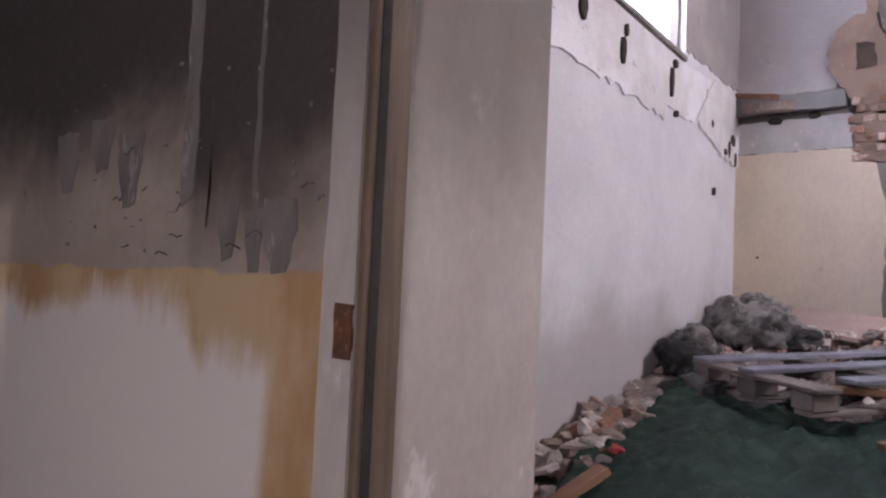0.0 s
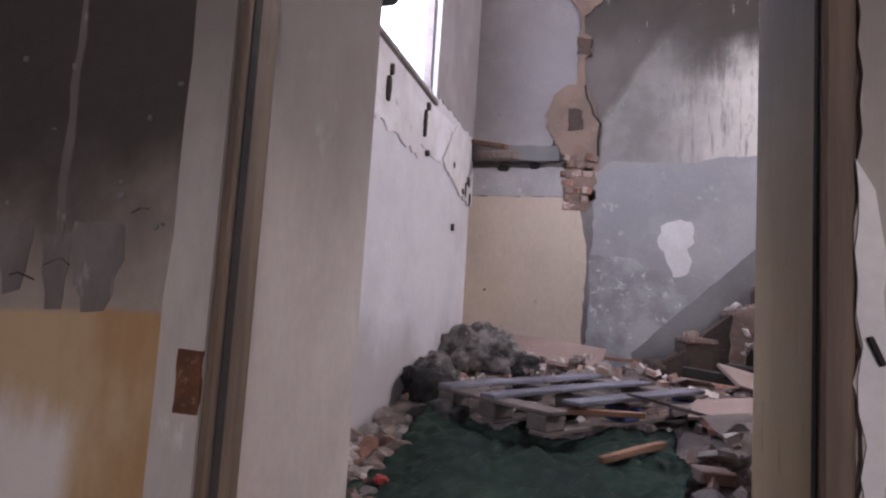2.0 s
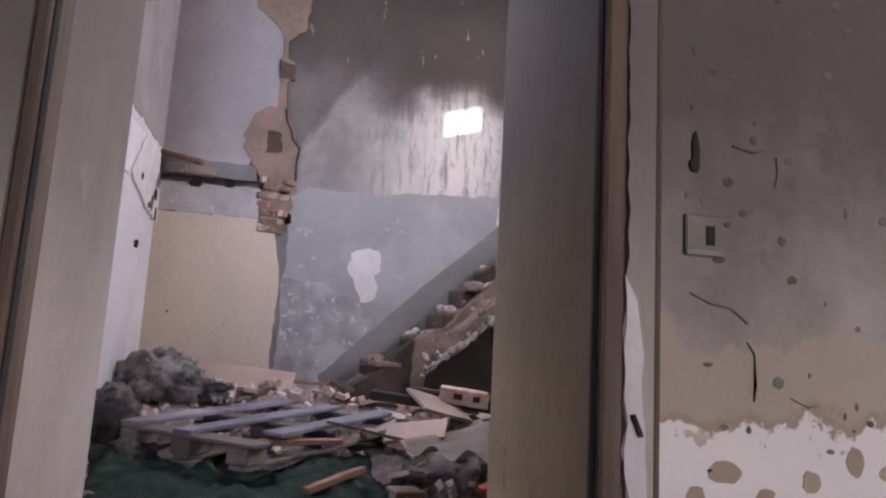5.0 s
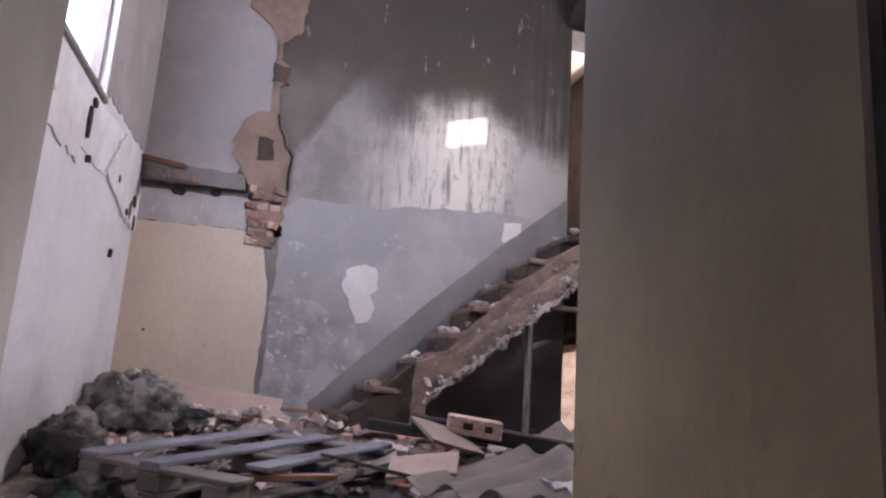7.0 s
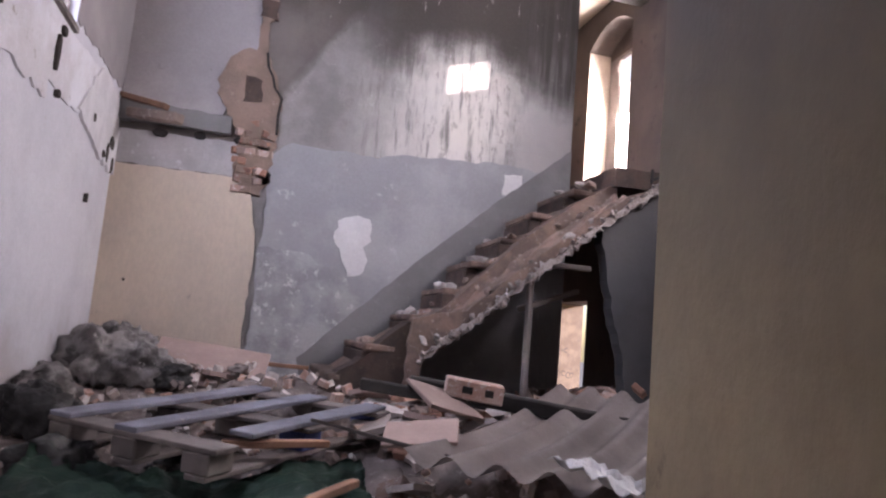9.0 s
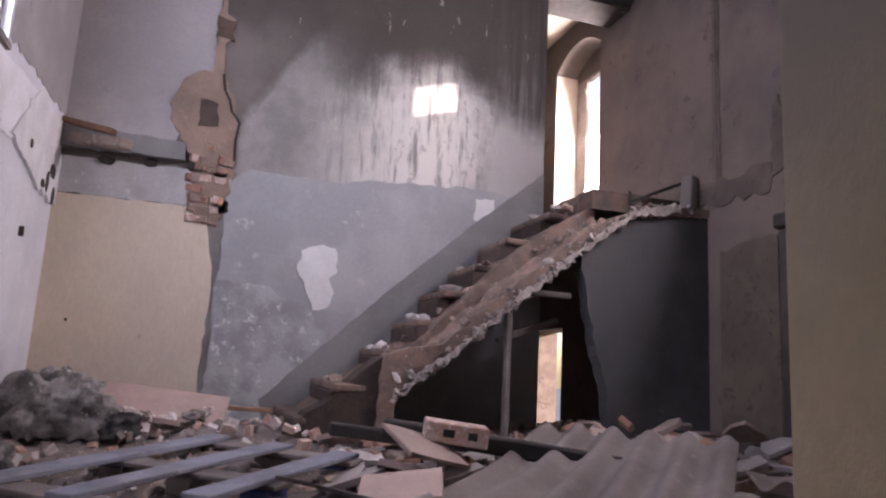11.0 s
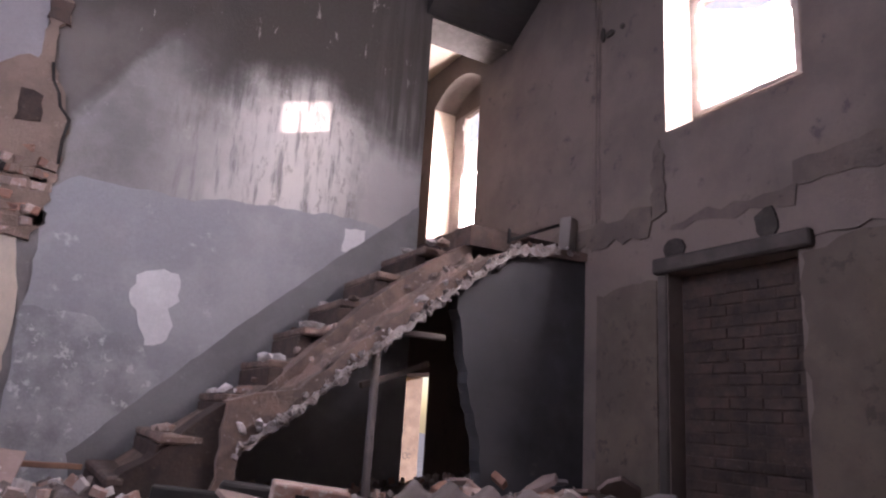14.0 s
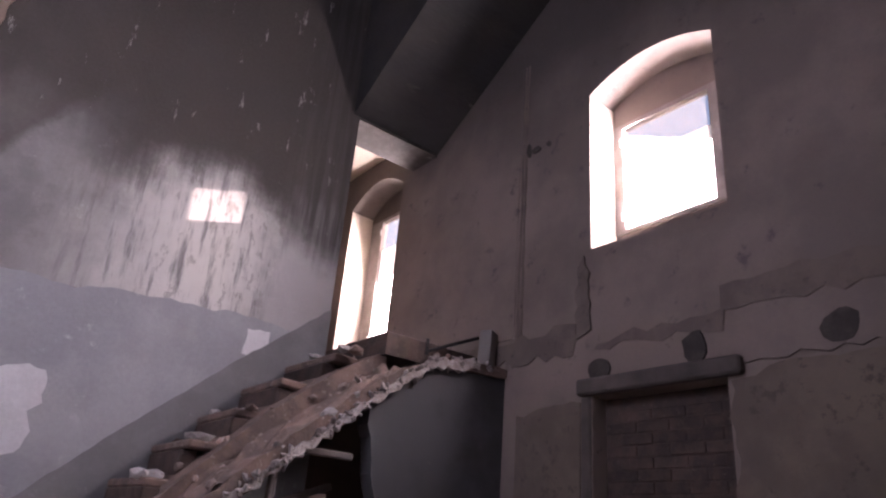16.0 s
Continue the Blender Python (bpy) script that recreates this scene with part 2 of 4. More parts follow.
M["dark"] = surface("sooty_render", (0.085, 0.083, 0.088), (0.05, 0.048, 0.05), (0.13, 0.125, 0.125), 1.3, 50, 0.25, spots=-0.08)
M["black"] = surface("charred_boards", (0.035, 0.03, 0.028), (0.02, 0.018, 0.017), (0.09, 0.08, 0.07), 2.0, 40, 0.3, spots=-0.06, stretch=(0.3, 1, 1))
M["jamb_left"] = surface("grey_jamb_plaster", (0.62, 0.58, 0.57), (0.50, 0.45, 0.43), (0.72, 0.70, 0.69), 1.3, 40, 0.12, spots=-0.03, stretch=(1, 1, 0.7), extra=shaded_jamb)
M["jamb_right"] = surface("olive_jamb_plaster", (0.46, 0.375, 0.245), (0.39, 0.315, 0.205), (0.31, 0.255, 0.18), 2.2, 45, 0.2, spots=-0.04, stretch=(1, 1, 0.6), extra=shaded_jamb)
M["hall"] = surface("hall_paint", (0.40, 0.35, 0.30), (0.34, 0.29, 0.25), (0.24, 0.20, 0.175), 1.8, 45, 0.2, spots=-0.07, extra=dado)
M["hall_right"] = surface("grey_flaking_hall_paint", (0.50, 0.47, 0.435), (0.40, 0.37, 0.34), (0.24, 0.205, 0.18), 2.2, 45, 0.3, spots=-0.07, extra=flaked)
M["hall_strip"] = surface("older_grey_paint", (0.22, 0.20, 0.185), (0.15, 0.13, 0.12), (0.30, 0.28, 0.265), 6, 60, 0.2, spots=-0.02, stretch=(1, 1, 0.4))
M["flake_cream"] = surface("cream_undercoat", (0.44, 0.36, 0.27), (0.38, 0.30, 0.22), None, 8, 60, 0.2)
M["hall_plain"] = surface("hall_plaster", (0.42, 0.38, 0.34), (0.34, 0.30, 0.27), None, 1.8, 45, 0.2)
M["casing"] = surface("white_casing_plaster", (0.50, 0.47, 0.44), (0.38, 0.34, 0.30), (0.62, 0.60, 0.58), 3, 45, 0.2, spots=-0.02, stretch=(1, 1, 0.3), extra=shaded_jamb)
M["timber"] = surface("brown_door_timber", (0.17, 0.12, 0.085), (0.11, 0.08, 0.06), None, 6, 60, 0.3, 0.7, stretch=(6, 6, 0.4))
M["rust"] = surface("rusty_iron", (0.20, 0.085, 0.04), (0.12, 0.06, 0.035), (0.30, 0.20, 0.13), 14, 90, 0.5, 0.8, metal=0.3)
M["clay"] = surface("raw_clay_mortar", (0.285, 0.205, 0.16), (0.215, 0.155, 0.122), (0.34, 0.27, 0.225), 4, 60, 0.7, spots=-0.03)
M["brick"] = surface("old_red_brick", (0.36, 0.19, 0.13), (0.27, 0.15, 0.11), (0.45, 0.36, 0.30), 12, 70, 0.6, spots=-0.03, vary=0.35)
M["dusty_brick"] = surface("dusty_brick", (0.34, 0.21, 0.165), (0.40, 0.31, 0.27), (0.48, 0.42, 0.39), 9, 70, 0.6, spots=0.02, vary=0.4)
M["brown_brick"] = surface("smoked_brick", (0.085, 0.055, 0.043), (0.055, 0.038, 0.032), (0.13, 0.095, 0.078), 9, 70, 0.5, spots=-0.03, vary=0.2)
# Dark tones paint the shaded hollow of beam pockets on flat plates.
M["pocket"] = surface("sooty_beam_pocket", (0.062, 0.049, 0.043), (0.04, 0.032, 0.028), None, 9, 60, 0.6)
M["old_timber"] = surface("smoked_lintel_timber", (0.095, 0.077, 0.068), (0.06, 0.049, 0.044), None, 7, 70, 0.4, 0.8, stretch=(3, 0.5, 0.5))
# Near-black paints the shade inside sockets, cracks and holes, which have no depth.
M["hole"] = surface("socket_soot", (0.03, 0.025, 0.022), (0.02, 0.018, 0.016), None, 9, 60, 0.5)
M["plaster_lump"] = surface("plaster_lump", (0.55, 0.51, 0.49), (0.42, 0.37, 0.35), (0.30, 0.22, 0.19), 8, 60, 0.7, spots=-0.01, vary=0.35)
M["dust"] = surface("mixed_rubble_dust", (0.29, 0.24, 0.222), (0.18, 0.148, 0.135), (0.40, 0.36, 0.34), 5, 60, 1.0, spots=0.0)
M["stair"] = surface("dusty_brown_steps", (0.22, 0.15, 0.12), (0.13, 0.095, 0.08), (0.36, 0.29, 0.26), 6, 55, 0.7, spots=-0.02, vary=0.2)
M["stair_side"] = surface("chalky_stair_string", (0.30, 0.235, 0.20), (0.22, 0.17, 0.15), (0.42, 0.37, 0.35), 4, 55, 0.6, spots=0.0)
M["wood"] = surface("grey_weathered_wood", (0.20, 0.172, 0.16), (0.135, 0.115, 0.107), None, 5, 80, 0.4, 0.8, stretch=(1, 1, 1), vary=0.3)
M["pallet"] = surface("blue_grey_pallet_wood", (0.215, 0.22, 0.27), (0.15, 0.15, 0.185), (0.27, 0.25, 0.245), 5, 80, 0.4, 0.8, spots=-0.02, vary=0.2)
M["pallet_blue"] = surface("blue_painted_block", (0.07, 0.10, 0.30), (0.05, 0.075, 0.2), None, 6, 70, 0.4, 0.75)
M["board_pink"] = surface("pink_fibre_board", (0.38, 0.28, 0.25), (0.32, 0.235, 0.21), (0.44, 0.36, 0.335), 3, 50, 0.2, spots=-0.04, vary=0.2)
M["board_brown"] = surface("raw_brown_lath", (0.34, 0.19, 0.12), (0.25, 0.14, 0.095), None, 6, 70, 0.4, vary=0.3)
M["sheet"] = surface("grey_fibre_cement", (0.40, 0.35, 0.335), (0.32, 0.28, 0.265), (0.52, 0.48, 0.47), 2.5, 55, 0.35, spots=-0.05)
M["tarp"] = surface("green_tarpaulin", (0.040, 0.092, 0.066), (0.024, 0.058, 0.042), (0.11, 0.16, 0.13), 4, 40, 0.6, 0.5, spots=-0.05)
M["bag"] = surface("grey_rubble_sack", (0.30, 0.285, 0.28), (0.085, 0.078, 0.075), (0.42, 0.40, 0.39), 7, 50, 0.8, spots=-0.03, vary=0.35)
M["bag_dark"] = surface("black_plastic_sack", (0.035, 0.034, 0.035), (0.02, 0.02, 0.02), None, 5, 30, 0.7, 0.45)
M["paper"] = surface("crumpled_white_paper", (0.66, 0.65, 0.66), (0.52, 0.51, 0.52), None, 6, 40, 0.5, 0.6)
M["red"] = surface("red_wrapper", (0.42, 0.05, 0.045), (0.28, 0.035, 0.03), None, 6, 40, 0.3, 0.5)
M["frame"] = surface("grey_window_frame", (0.30, 0.26, 0.25), (0.22, 0.19, 0.18), None, 5, 60, 0.2, 0.6)
M["switch"] = surface("yellowed_switch_plastic", (0.24, 0.225, 0.185), (0.18, 0.165, 0.135), None, 6, 60, 0.1, 0.5)
M["metal"] = surface("bare_metal", (0.6, 0.6, 0.6), (0.5, 0.5, 0.5), None, 9, 60, 0.1, 0.3, metal=1.0)
M["ground"] = surface("street_ground", (0.26, 0.24, 0.22), (0.2, 0.185, 0.17), None, 1.2, 30, 0.3)
M["ink"] = surface("black_spray_paint", (0.05, 0.045, 0.045), (0.08, 0.07, 0.07), None, 20, 60, 0.1)


def glass_material(name, clear, tint):
    m = bpy.data.materials.new(name)
    m.use_nodes = True
    nt = m.node_tree
    tr = nt.nodes.new("ShaderNodeBsdfTransparent")
    tr.inputs[0].default_value = (*tint, 1)
    tl = nt.nodes.new("ShaderNodeBsdfTranslucent")
    tl.inputs[0].default_value = (0.85, 0.84, 0.82, 1)
    mx = nt.nodes.new("ShaderNodeMixShader")
    mx.inputs[0].default_value = 1 - clear
    nt.links.new(tr.outputs[0], mx.inputs[1])
    nt.links.new(tl.outputs[0], mx.inputs[2])
    nt.links.new(mx.outputs[0], nt.nodes["Material Output"].inputs[0])
    return m


# Translucent white pane imitates blown-out sky; as a lower light it trims the sun patch.
M["glare_glass"] = glass_material("milky_glare_glass", 0.22, (0.9, 0.88, 0.84))
M["bottle"] = glass_material("clear_plastic_bottle", 0.75, (0.86, 0.9, 0.96))


# ---- building helpers ----
def part(name, bm, material, parent=None, label="", smooth=False):
    me = bpy.data.meshes.new(name)
    bmesh.ops.recalc_face_normals(bm, faces=bm.faces)
    bm.to_mesh(me)
    bm.free()
    for mt in (material if isinstance(material, list) else [material]):
        me.materials.append(mt)
    if smooth:
        me.polygons.foreach_set("use_smooth", [True] * len(me.polygons))
    o = new(name, me)
    if parent:
        o.parent = parent
    if label:
        o["label"] = label
    return o


def thing(name, label, category, at=None, group="", kind=""):
    o = new(name)
    if at is not None:
        o.matrix_world = at
    return tagged(o, label, category, group, kind)


def box(bm, x0, x1, y0, y1, z0, z1, m=None, mat=0):
    vs = [bm.verts.new((x, y, z)) for x in (x0, x1) for y in (y0, y1) for z in (z0, z1)]
    for f in ((0, 1, 3, 2), (4, 6, 7, 5), (0, 4, 5, 1), (2, 3, 7, 6), (0, 2, 6, 4), (1, 5, 7, 3)):
        bm.faces.new([vs[i] for i in f]).material_index = mat
    if m is not None:
        bmesh.ops.transform(bm, matrix=m, verts=vs)
    return vs


def boxes(*rows):
    bm = bmesh.new()
    for r in rows:
        box(bm, *r)
    return bm


def prism(bm, outline, put, d0, d1, mat=0):
    """Extrudes an outline; put(u, v, d) gives the place."""
    a = [bm.verts.new(put(u, v, d0)) for u, v in outline]
    b = [bm.verts.new(put(u, v, d1)) for u, v in outline]
    n = len(a)
    for f in (a, b[::-1]):
        bm.faces.new(f).material_index = mat
    for i in range(n):
        bm.faces.new((a[i], b[i], b[(i + 1) % n], a[(i + 1) % n])).material_index = mat


def ragged(points, rng, step=0.06, rough=0.02, skip=()):
    """An outline whose sides are broken into short, uneven pieces; the sides in skip stay straight."""
    out = []
    n = len(points)
    for i, (p, q) in enumerate(zip(points, points[1:] + points[:1])):
        p, q = Vector(p), Vector(q)
        k = 1 if i in skip else max(1, int((q - p).length / step))
        side = Vector((-(q - p).y, (q - p).x)).normalized()
        for j in range(k):
            off = 0 if j == 0 and (i in skip or (i - 1) % n in skip) else rng.uniform(-rough, rough)
            out.append(tuple(p.lerp(q, j / k) + side * off))
    return out


def bevelled(bm, width):
    bmesh.ops.bevel(bm, geom=bm.edges[:], offset=width, segments=1, affect='EDGES', clamp_overlap=True)
    return bm


def lump(rng, rx, ry, rz, cuts=2, rough=0.25):
    """A broken stone: a rough, faceted ball."""
    bm = bmesh.new()
    bmesh.ops.create_icosphere(bm, subdivisions=cuts, radius=1.0)
    sh = Vector((rng.uniform(0, 50), rng.uniform(0, 50), rng.uniform(0, 50)))
    for v in bm.verts:
        k = 1 + rough * noise.noise(v.co * 1.3 + sh) * 2
        v.co = Vector((v.co.x * rx, v.co.y * ry, v.co.z * rz)) * k
    return bm


on_back = lambda u, v, d: (u, 5.44 - d, v)      # a sheet on the stair wall
on_left = lambda u, v, d: (0.11 + d, u, v)      # a sheet on the left wall
on_front = lambda u, v, d: (4.352 - d, u, v)    # a sheet on the facade
rng = random.Random(7)


def ground_height(x, y):
    """The rubble's surface over the floor."""
    k = min(1.0, max(0.0, (y - 1.0) / 3.6))
    h = 0.12 + 0.70 * k ** 0.75
    h += 0.10 * math.exp(-((x - 2.4) ** 2 + (y - 3.4) ** 2) / 0.6)
    h += 0.10 * min(1, max(0, (x - 3.0) / 1.0)) * k
    h += 0.09 * math.exp(-((x - 1.5) ** 2 + (y - 4.5) ** 2) / 0.14)
    if y > 5.3:
        h -= 0.28 * min(1, (y - 5.3) / 0.8)
    h -= 0.10 * math.exp(-((x - 1.1) / 0.7) ** 2 - ((y - 3.15) / 0.4) ** 2)
    return h


# ---- structure ----
def wall_with_holes(name, u0, u1, z0, z1, holes, put, d0, d1, material, parent=None):
    """A wall in rectangles round its openings; an opening is (u0, u1, z0, z1, rise) and a rise arches its head."""
    bm = bmesh.new()
    us = sorted({u0, u1, *[h[0] for h in holes], *[h[1] for h in holes]})
    for a, b in zip(us, us[1:]):
        cuts = sorted([h for h in holes if h[0] <= a and h[1] >= b], key=lambda h: h[2])
        z = z0
        for h in cuts:
            if h[2] > z:
                prism(bm, [(a, z), (b, z), (b, h[2]), (a, h[2])], put, d0, d1)
            z = h[3]
        if z1 > z:
            prism(bm, [(a, z), (b, z), (b, z1), (a, z1)], put, d0, d1)
    for h in holes:
        if h[4]:
            arc = [(h[0] + (h[1] - h[0]) * i / 14, h[3] - h[4] * ((2 * i / 14 - 1) ** 2)) for i in range(15)]
            for (ua, za), (ub, zb) in zip(arc, arc[1:]):
                prism(bm, [(ua, za), (ub, zb), (ub, h[3]), (ua, h[3])], put, d0, d1)
    return part(name, bm, material, parent)


straight_y = lambda u, v, d: (u, d, v)
straight_x = lambda u, v, d: (d, u, v)
TOP = 5.7
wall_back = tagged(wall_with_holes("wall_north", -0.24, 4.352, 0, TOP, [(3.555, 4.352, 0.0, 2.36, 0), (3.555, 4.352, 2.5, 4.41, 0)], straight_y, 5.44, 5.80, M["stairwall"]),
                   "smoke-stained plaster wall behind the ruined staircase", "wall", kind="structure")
wall_left = tagged(wall_with_holes("wall_west", 0.51, 5.44, 0, TOP, [(2.05, 4.12, 2.57, 3.95, 0)], straight_x, -0.24, 0.11, M["left"]),
                   "white limewashed wall with an upper window opening", "wall", kind="structure")
WIN2 = (2.87, 3.765, 3.05, 4.30, 0.12)
WIN1 = (5.93, 6.80, 2.72, 4.52, 0.17)
DOOR = (6.55, 7.30, 0.40, 1.66, 0.0)
BRICKED = (2.95, 3.76, 0.0, 2.16, 0.0)
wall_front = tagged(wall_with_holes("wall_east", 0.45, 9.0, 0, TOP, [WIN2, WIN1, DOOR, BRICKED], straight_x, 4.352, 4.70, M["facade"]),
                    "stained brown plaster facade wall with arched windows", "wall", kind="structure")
# entrance wall: a thick, slightly skewed wall with a narrow doorway
bm = bmesh.new()
flat = lambda u, v, d: (u, v, d)
prism(bm, [(-0.24, 0.50), (0.834, 0.50), (0.824, 0.555), (0.816, 1.035), (-0.24, 1.06)], flat, 0, TOP)
wall_entrance_left = tagged(part("wall_south_1", bm, M["jamb_left"]), "thick grey plastered wall beside the doorway", "wall", kind="structure")
bm = bmesh.new()
prism(bm, [(1.531, 0.43), (4.70, 0.43), (4.70, 0.45), (4.352, 0.45), (4.352, 1.006), (1.578, 1.006)], flat, 0, TOP)
wall_entrance_right = tagged(part("wall_south_2", bm, M["jamb_right"]), "olive plastered wall beside the doorway", "wall", kind="structure")
bm = bmesh.new()
prism(bm, [(0.834, 0.50), (1.531, 0.43), (1.578, 1.006), (0.816, 1.035)], flat, 2.42, TOP)
tagged(part("wall_south_3", bm, M["jamb_left"]), "plastered wall over the doorway", "wall", kind="structure")
# hall
tagged(part("wall_hall_1", boxes((-1.6, 0.80, 0.478, 0.498, 0, 2.6)), M["hall"]), "hall wall with sooty paint and ochre dado", "wall", kind="structure")
tagged(part("wall_hall_2", boxes((1.556, 3.0, 0.405, 0.428, 0, 2.6)), M["hall_right"]), "grey hall wall with flaking paint", "wall", kind="structure")
tagged(wall_with_holes("wall_hall_3", -2.6, 0.44, 0, 2.6, [], straight_x, -1.9, -1.6, M["hall_plain"]), "plain hall wall", "wall", kind="structure")
tagged(part("wall_hall_4", boxes((3.0, 3.15, -2.6, 0.40, 0, 2.6)), M["hall_plain"]), "plain hall wall", "wall", kind="structure")
tagged(wall_with_holes("wall_hall_5", -1.6, 3.0, 0, 2.6, [(1.7, 2.6, 0.75, 2.15, 0)], straight_y, -2.75, -2.6, M["hall_plain"]), "plain hall wall with a window opening", "wall", kind="structure")
tagged(part("ceiling_hall", boxes((-1.6, 3.0, -2.6, 0.40, 2.6, 2.75)), M["black"]), "smoke-blackened hall ceiling", "ceiling", kind="structure")
tagged(part("floor", boxes((-1.9, 4.70, -2.75, 9.0, -0.15, 0.0)), M["dust"]), "dusty floor under the rubble", "floor", kind="structure")
tagged(part("ceiling", boxes((-0.24, 4.70, 0.45, 9.0, TOP, TOP + 0.15)), M["black"]), "smoke-blackened board ceiling", "ceiling", kind="structure")
bm = bmesh.new()
prism(bm, [(5.437, 4.43), (5.437, 5.69), (3.50, 5.69)], lambda u, v, d: (d, u, v), 3.50, 4.35)
tagged(part("ceiling_slope", bm, M["black"]), "blackened sloping roof boards over the stair head", "ceiling", kind="structure")
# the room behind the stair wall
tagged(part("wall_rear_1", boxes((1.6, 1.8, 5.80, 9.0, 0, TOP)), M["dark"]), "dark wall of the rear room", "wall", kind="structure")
tagged(part("wall_rear_2", boxes((1.6, 4.70, 9.0, 9.2, 0, TOP)), M["reveal"]), "cream wall of the rear room", "wall", kind="structure")
tagged(part("floor_upper", boxes((1.8, 4.352, 5.44, 9.0, 2.36, 2.5)), M["stair"]), "dusty upper floor of the rear room", "floor", kind="structure")
tagged(part("ceiling_rear", boxes((1.8, 4.352, 5.80, 9.0, 4.75, 4.85)), M["reveal"]), "pale ceiling of the rear room", "ceiling", kind="structure")
# street outside
tagged(part("ground", boxes((-60, 60, -60, 60, -0.6, -0.16)), M["ground"]), "pale dusty ground outside", "ground", kind="structure")


# plaster coats with broken edges
def coat(name, outline, put, depth, material, label, parent, skip=(), step=0.06, rough=0.02):
    bm = bmesh.new()
    prism(bm, ragged(outline, rng, step, rough, skip), put, -0.004, depth)
    return part(name, bm, material, parent, label)


coat("plaster", [(0.11, 0.0), (1.12, 0.0), (1.10, 1.0), (1.12, 1.75), (1.03, 2.2), (0.11, 2.2)], on_back, 0.012, M["beige"], "cream painted plaster", wall_back, (0, 5), rough=0.008)
coat("plaster", [(0.11, 2.205), (1.03, 2.205), (0.98, 2.46), (0.11, 2.44)], on_back, 0.007, M["band"], "dull grey plaster band", wall_back, (3,), rough=0.006)
coat("plaster", [(0.11, 2.64), (0.80, 2.64), (0.98, 3.2), (1.0, 5.7), (0.11, 5.7)], on_back, 0.006, M["back_upper"], "mauve-grey upper plaster", wall_back, (3, 4), rough=0.012)
coat("plaster", [(1.13, 0.0), (3.555, 0.0), (3.555, 2.62), (3.25, 2.57), (2.95, 2.60), (2.6, 2.57), (2.2, 2.56), (1.95, 2.50), (1.3, 2.52), (1.16, 2.4)], on_back, 0.010, M["grey"], "grey cement render", wall_back, (0, 1), rough=0.012)
coat("plaster", [(1.16, 0.8), (1.95, 0.8), (2.0, 1.30), (1.75, 1.62), (1.45, 1.70), (1.15, 1.72)], on_back, 0.013, M["grey_pale"], "bleached flaking render", wall_back, (0,), rough=0.03)
# Dado along the stairs; the string's shadow band is put into its grey.
coat("plaster", [(1.55, 0.7), (3.555, 2.35), (3.555, 2.80), (2.95, 2.30), (2.3, 1.72), (1.5, 0.95)], on_back, 0.016, M["grey_dark"], "stair dado darkened with the string's shadow band", wall_back, (0, 1), rough=0.006)
coat("plaster_patch", [(1.70, 1.97), (1.80, 2.03), (1.93, 2.02), (1.96, 1.85), (1.90, 1.80), (1.95, 1.70), (1.90, 1.58), (1.80, 1.57), (1.74, 1.72), (1.68, 1.85)], on_back, 0.018, M["white_patch"], "bare white plaster patch", wall_back, step=0.04, rough=0.012)
coat("plaster_patch", [(2.98, 2.52), (3.14, 2.53), (3.12, 2.36), (2.97, 2.35)], on_back, 0.014, M["white_patch"], "small white plaster patch", wall_back, step=0.04, rough=0.008)
coat("plaster", [(0.9, 2.20), (4.3, 2.22), (5.43, 2.42), (5.43, 2.66), (4.14, 2.56), (0.9, 2.56)], on_left, 0.008, M["left_upper"], "bare white plaster band", wall_left, (1, 4), rough=0.012)
coat("plaster", [(4.35, 2.27), (4.9, 2.12), (5.43, 2.10), (5.43, 2.40), (5.25, 2.60), (4.85, 2.66), (4.6, 2.50)], on_left, 0.020, M["fresh"], "bright broken plaster in the corner", wall_left, (2,), step=0.05, rough=0.025)
coat("plaster", [(0.46, 2.16), (3.80, 2.13), (3.80, 2.29), (0.46, 2.16)], on_left, 0.012, M["left_upper"], "broken white plaster", wall_left)
coat("plaster", [(4.13, 2.66), (5.43, 2.7), (5.43, 5.69), (4.13, 5.69)], on_left, 0.006, M["back_upper"], "mauve-grey plaster beside the upper window", wall_left, (1, 2, 3))
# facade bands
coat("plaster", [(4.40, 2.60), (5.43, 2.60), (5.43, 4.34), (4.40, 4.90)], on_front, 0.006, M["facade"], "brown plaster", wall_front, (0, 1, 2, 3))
# Tones drop further low down, painting in the poor daylight there.
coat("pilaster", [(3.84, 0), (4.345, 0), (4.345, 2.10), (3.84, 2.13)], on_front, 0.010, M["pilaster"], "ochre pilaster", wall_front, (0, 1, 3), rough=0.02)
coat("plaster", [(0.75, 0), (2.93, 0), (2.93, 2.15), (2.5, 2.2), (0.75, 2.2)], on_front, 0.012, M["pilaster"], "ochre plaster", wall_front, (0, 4))


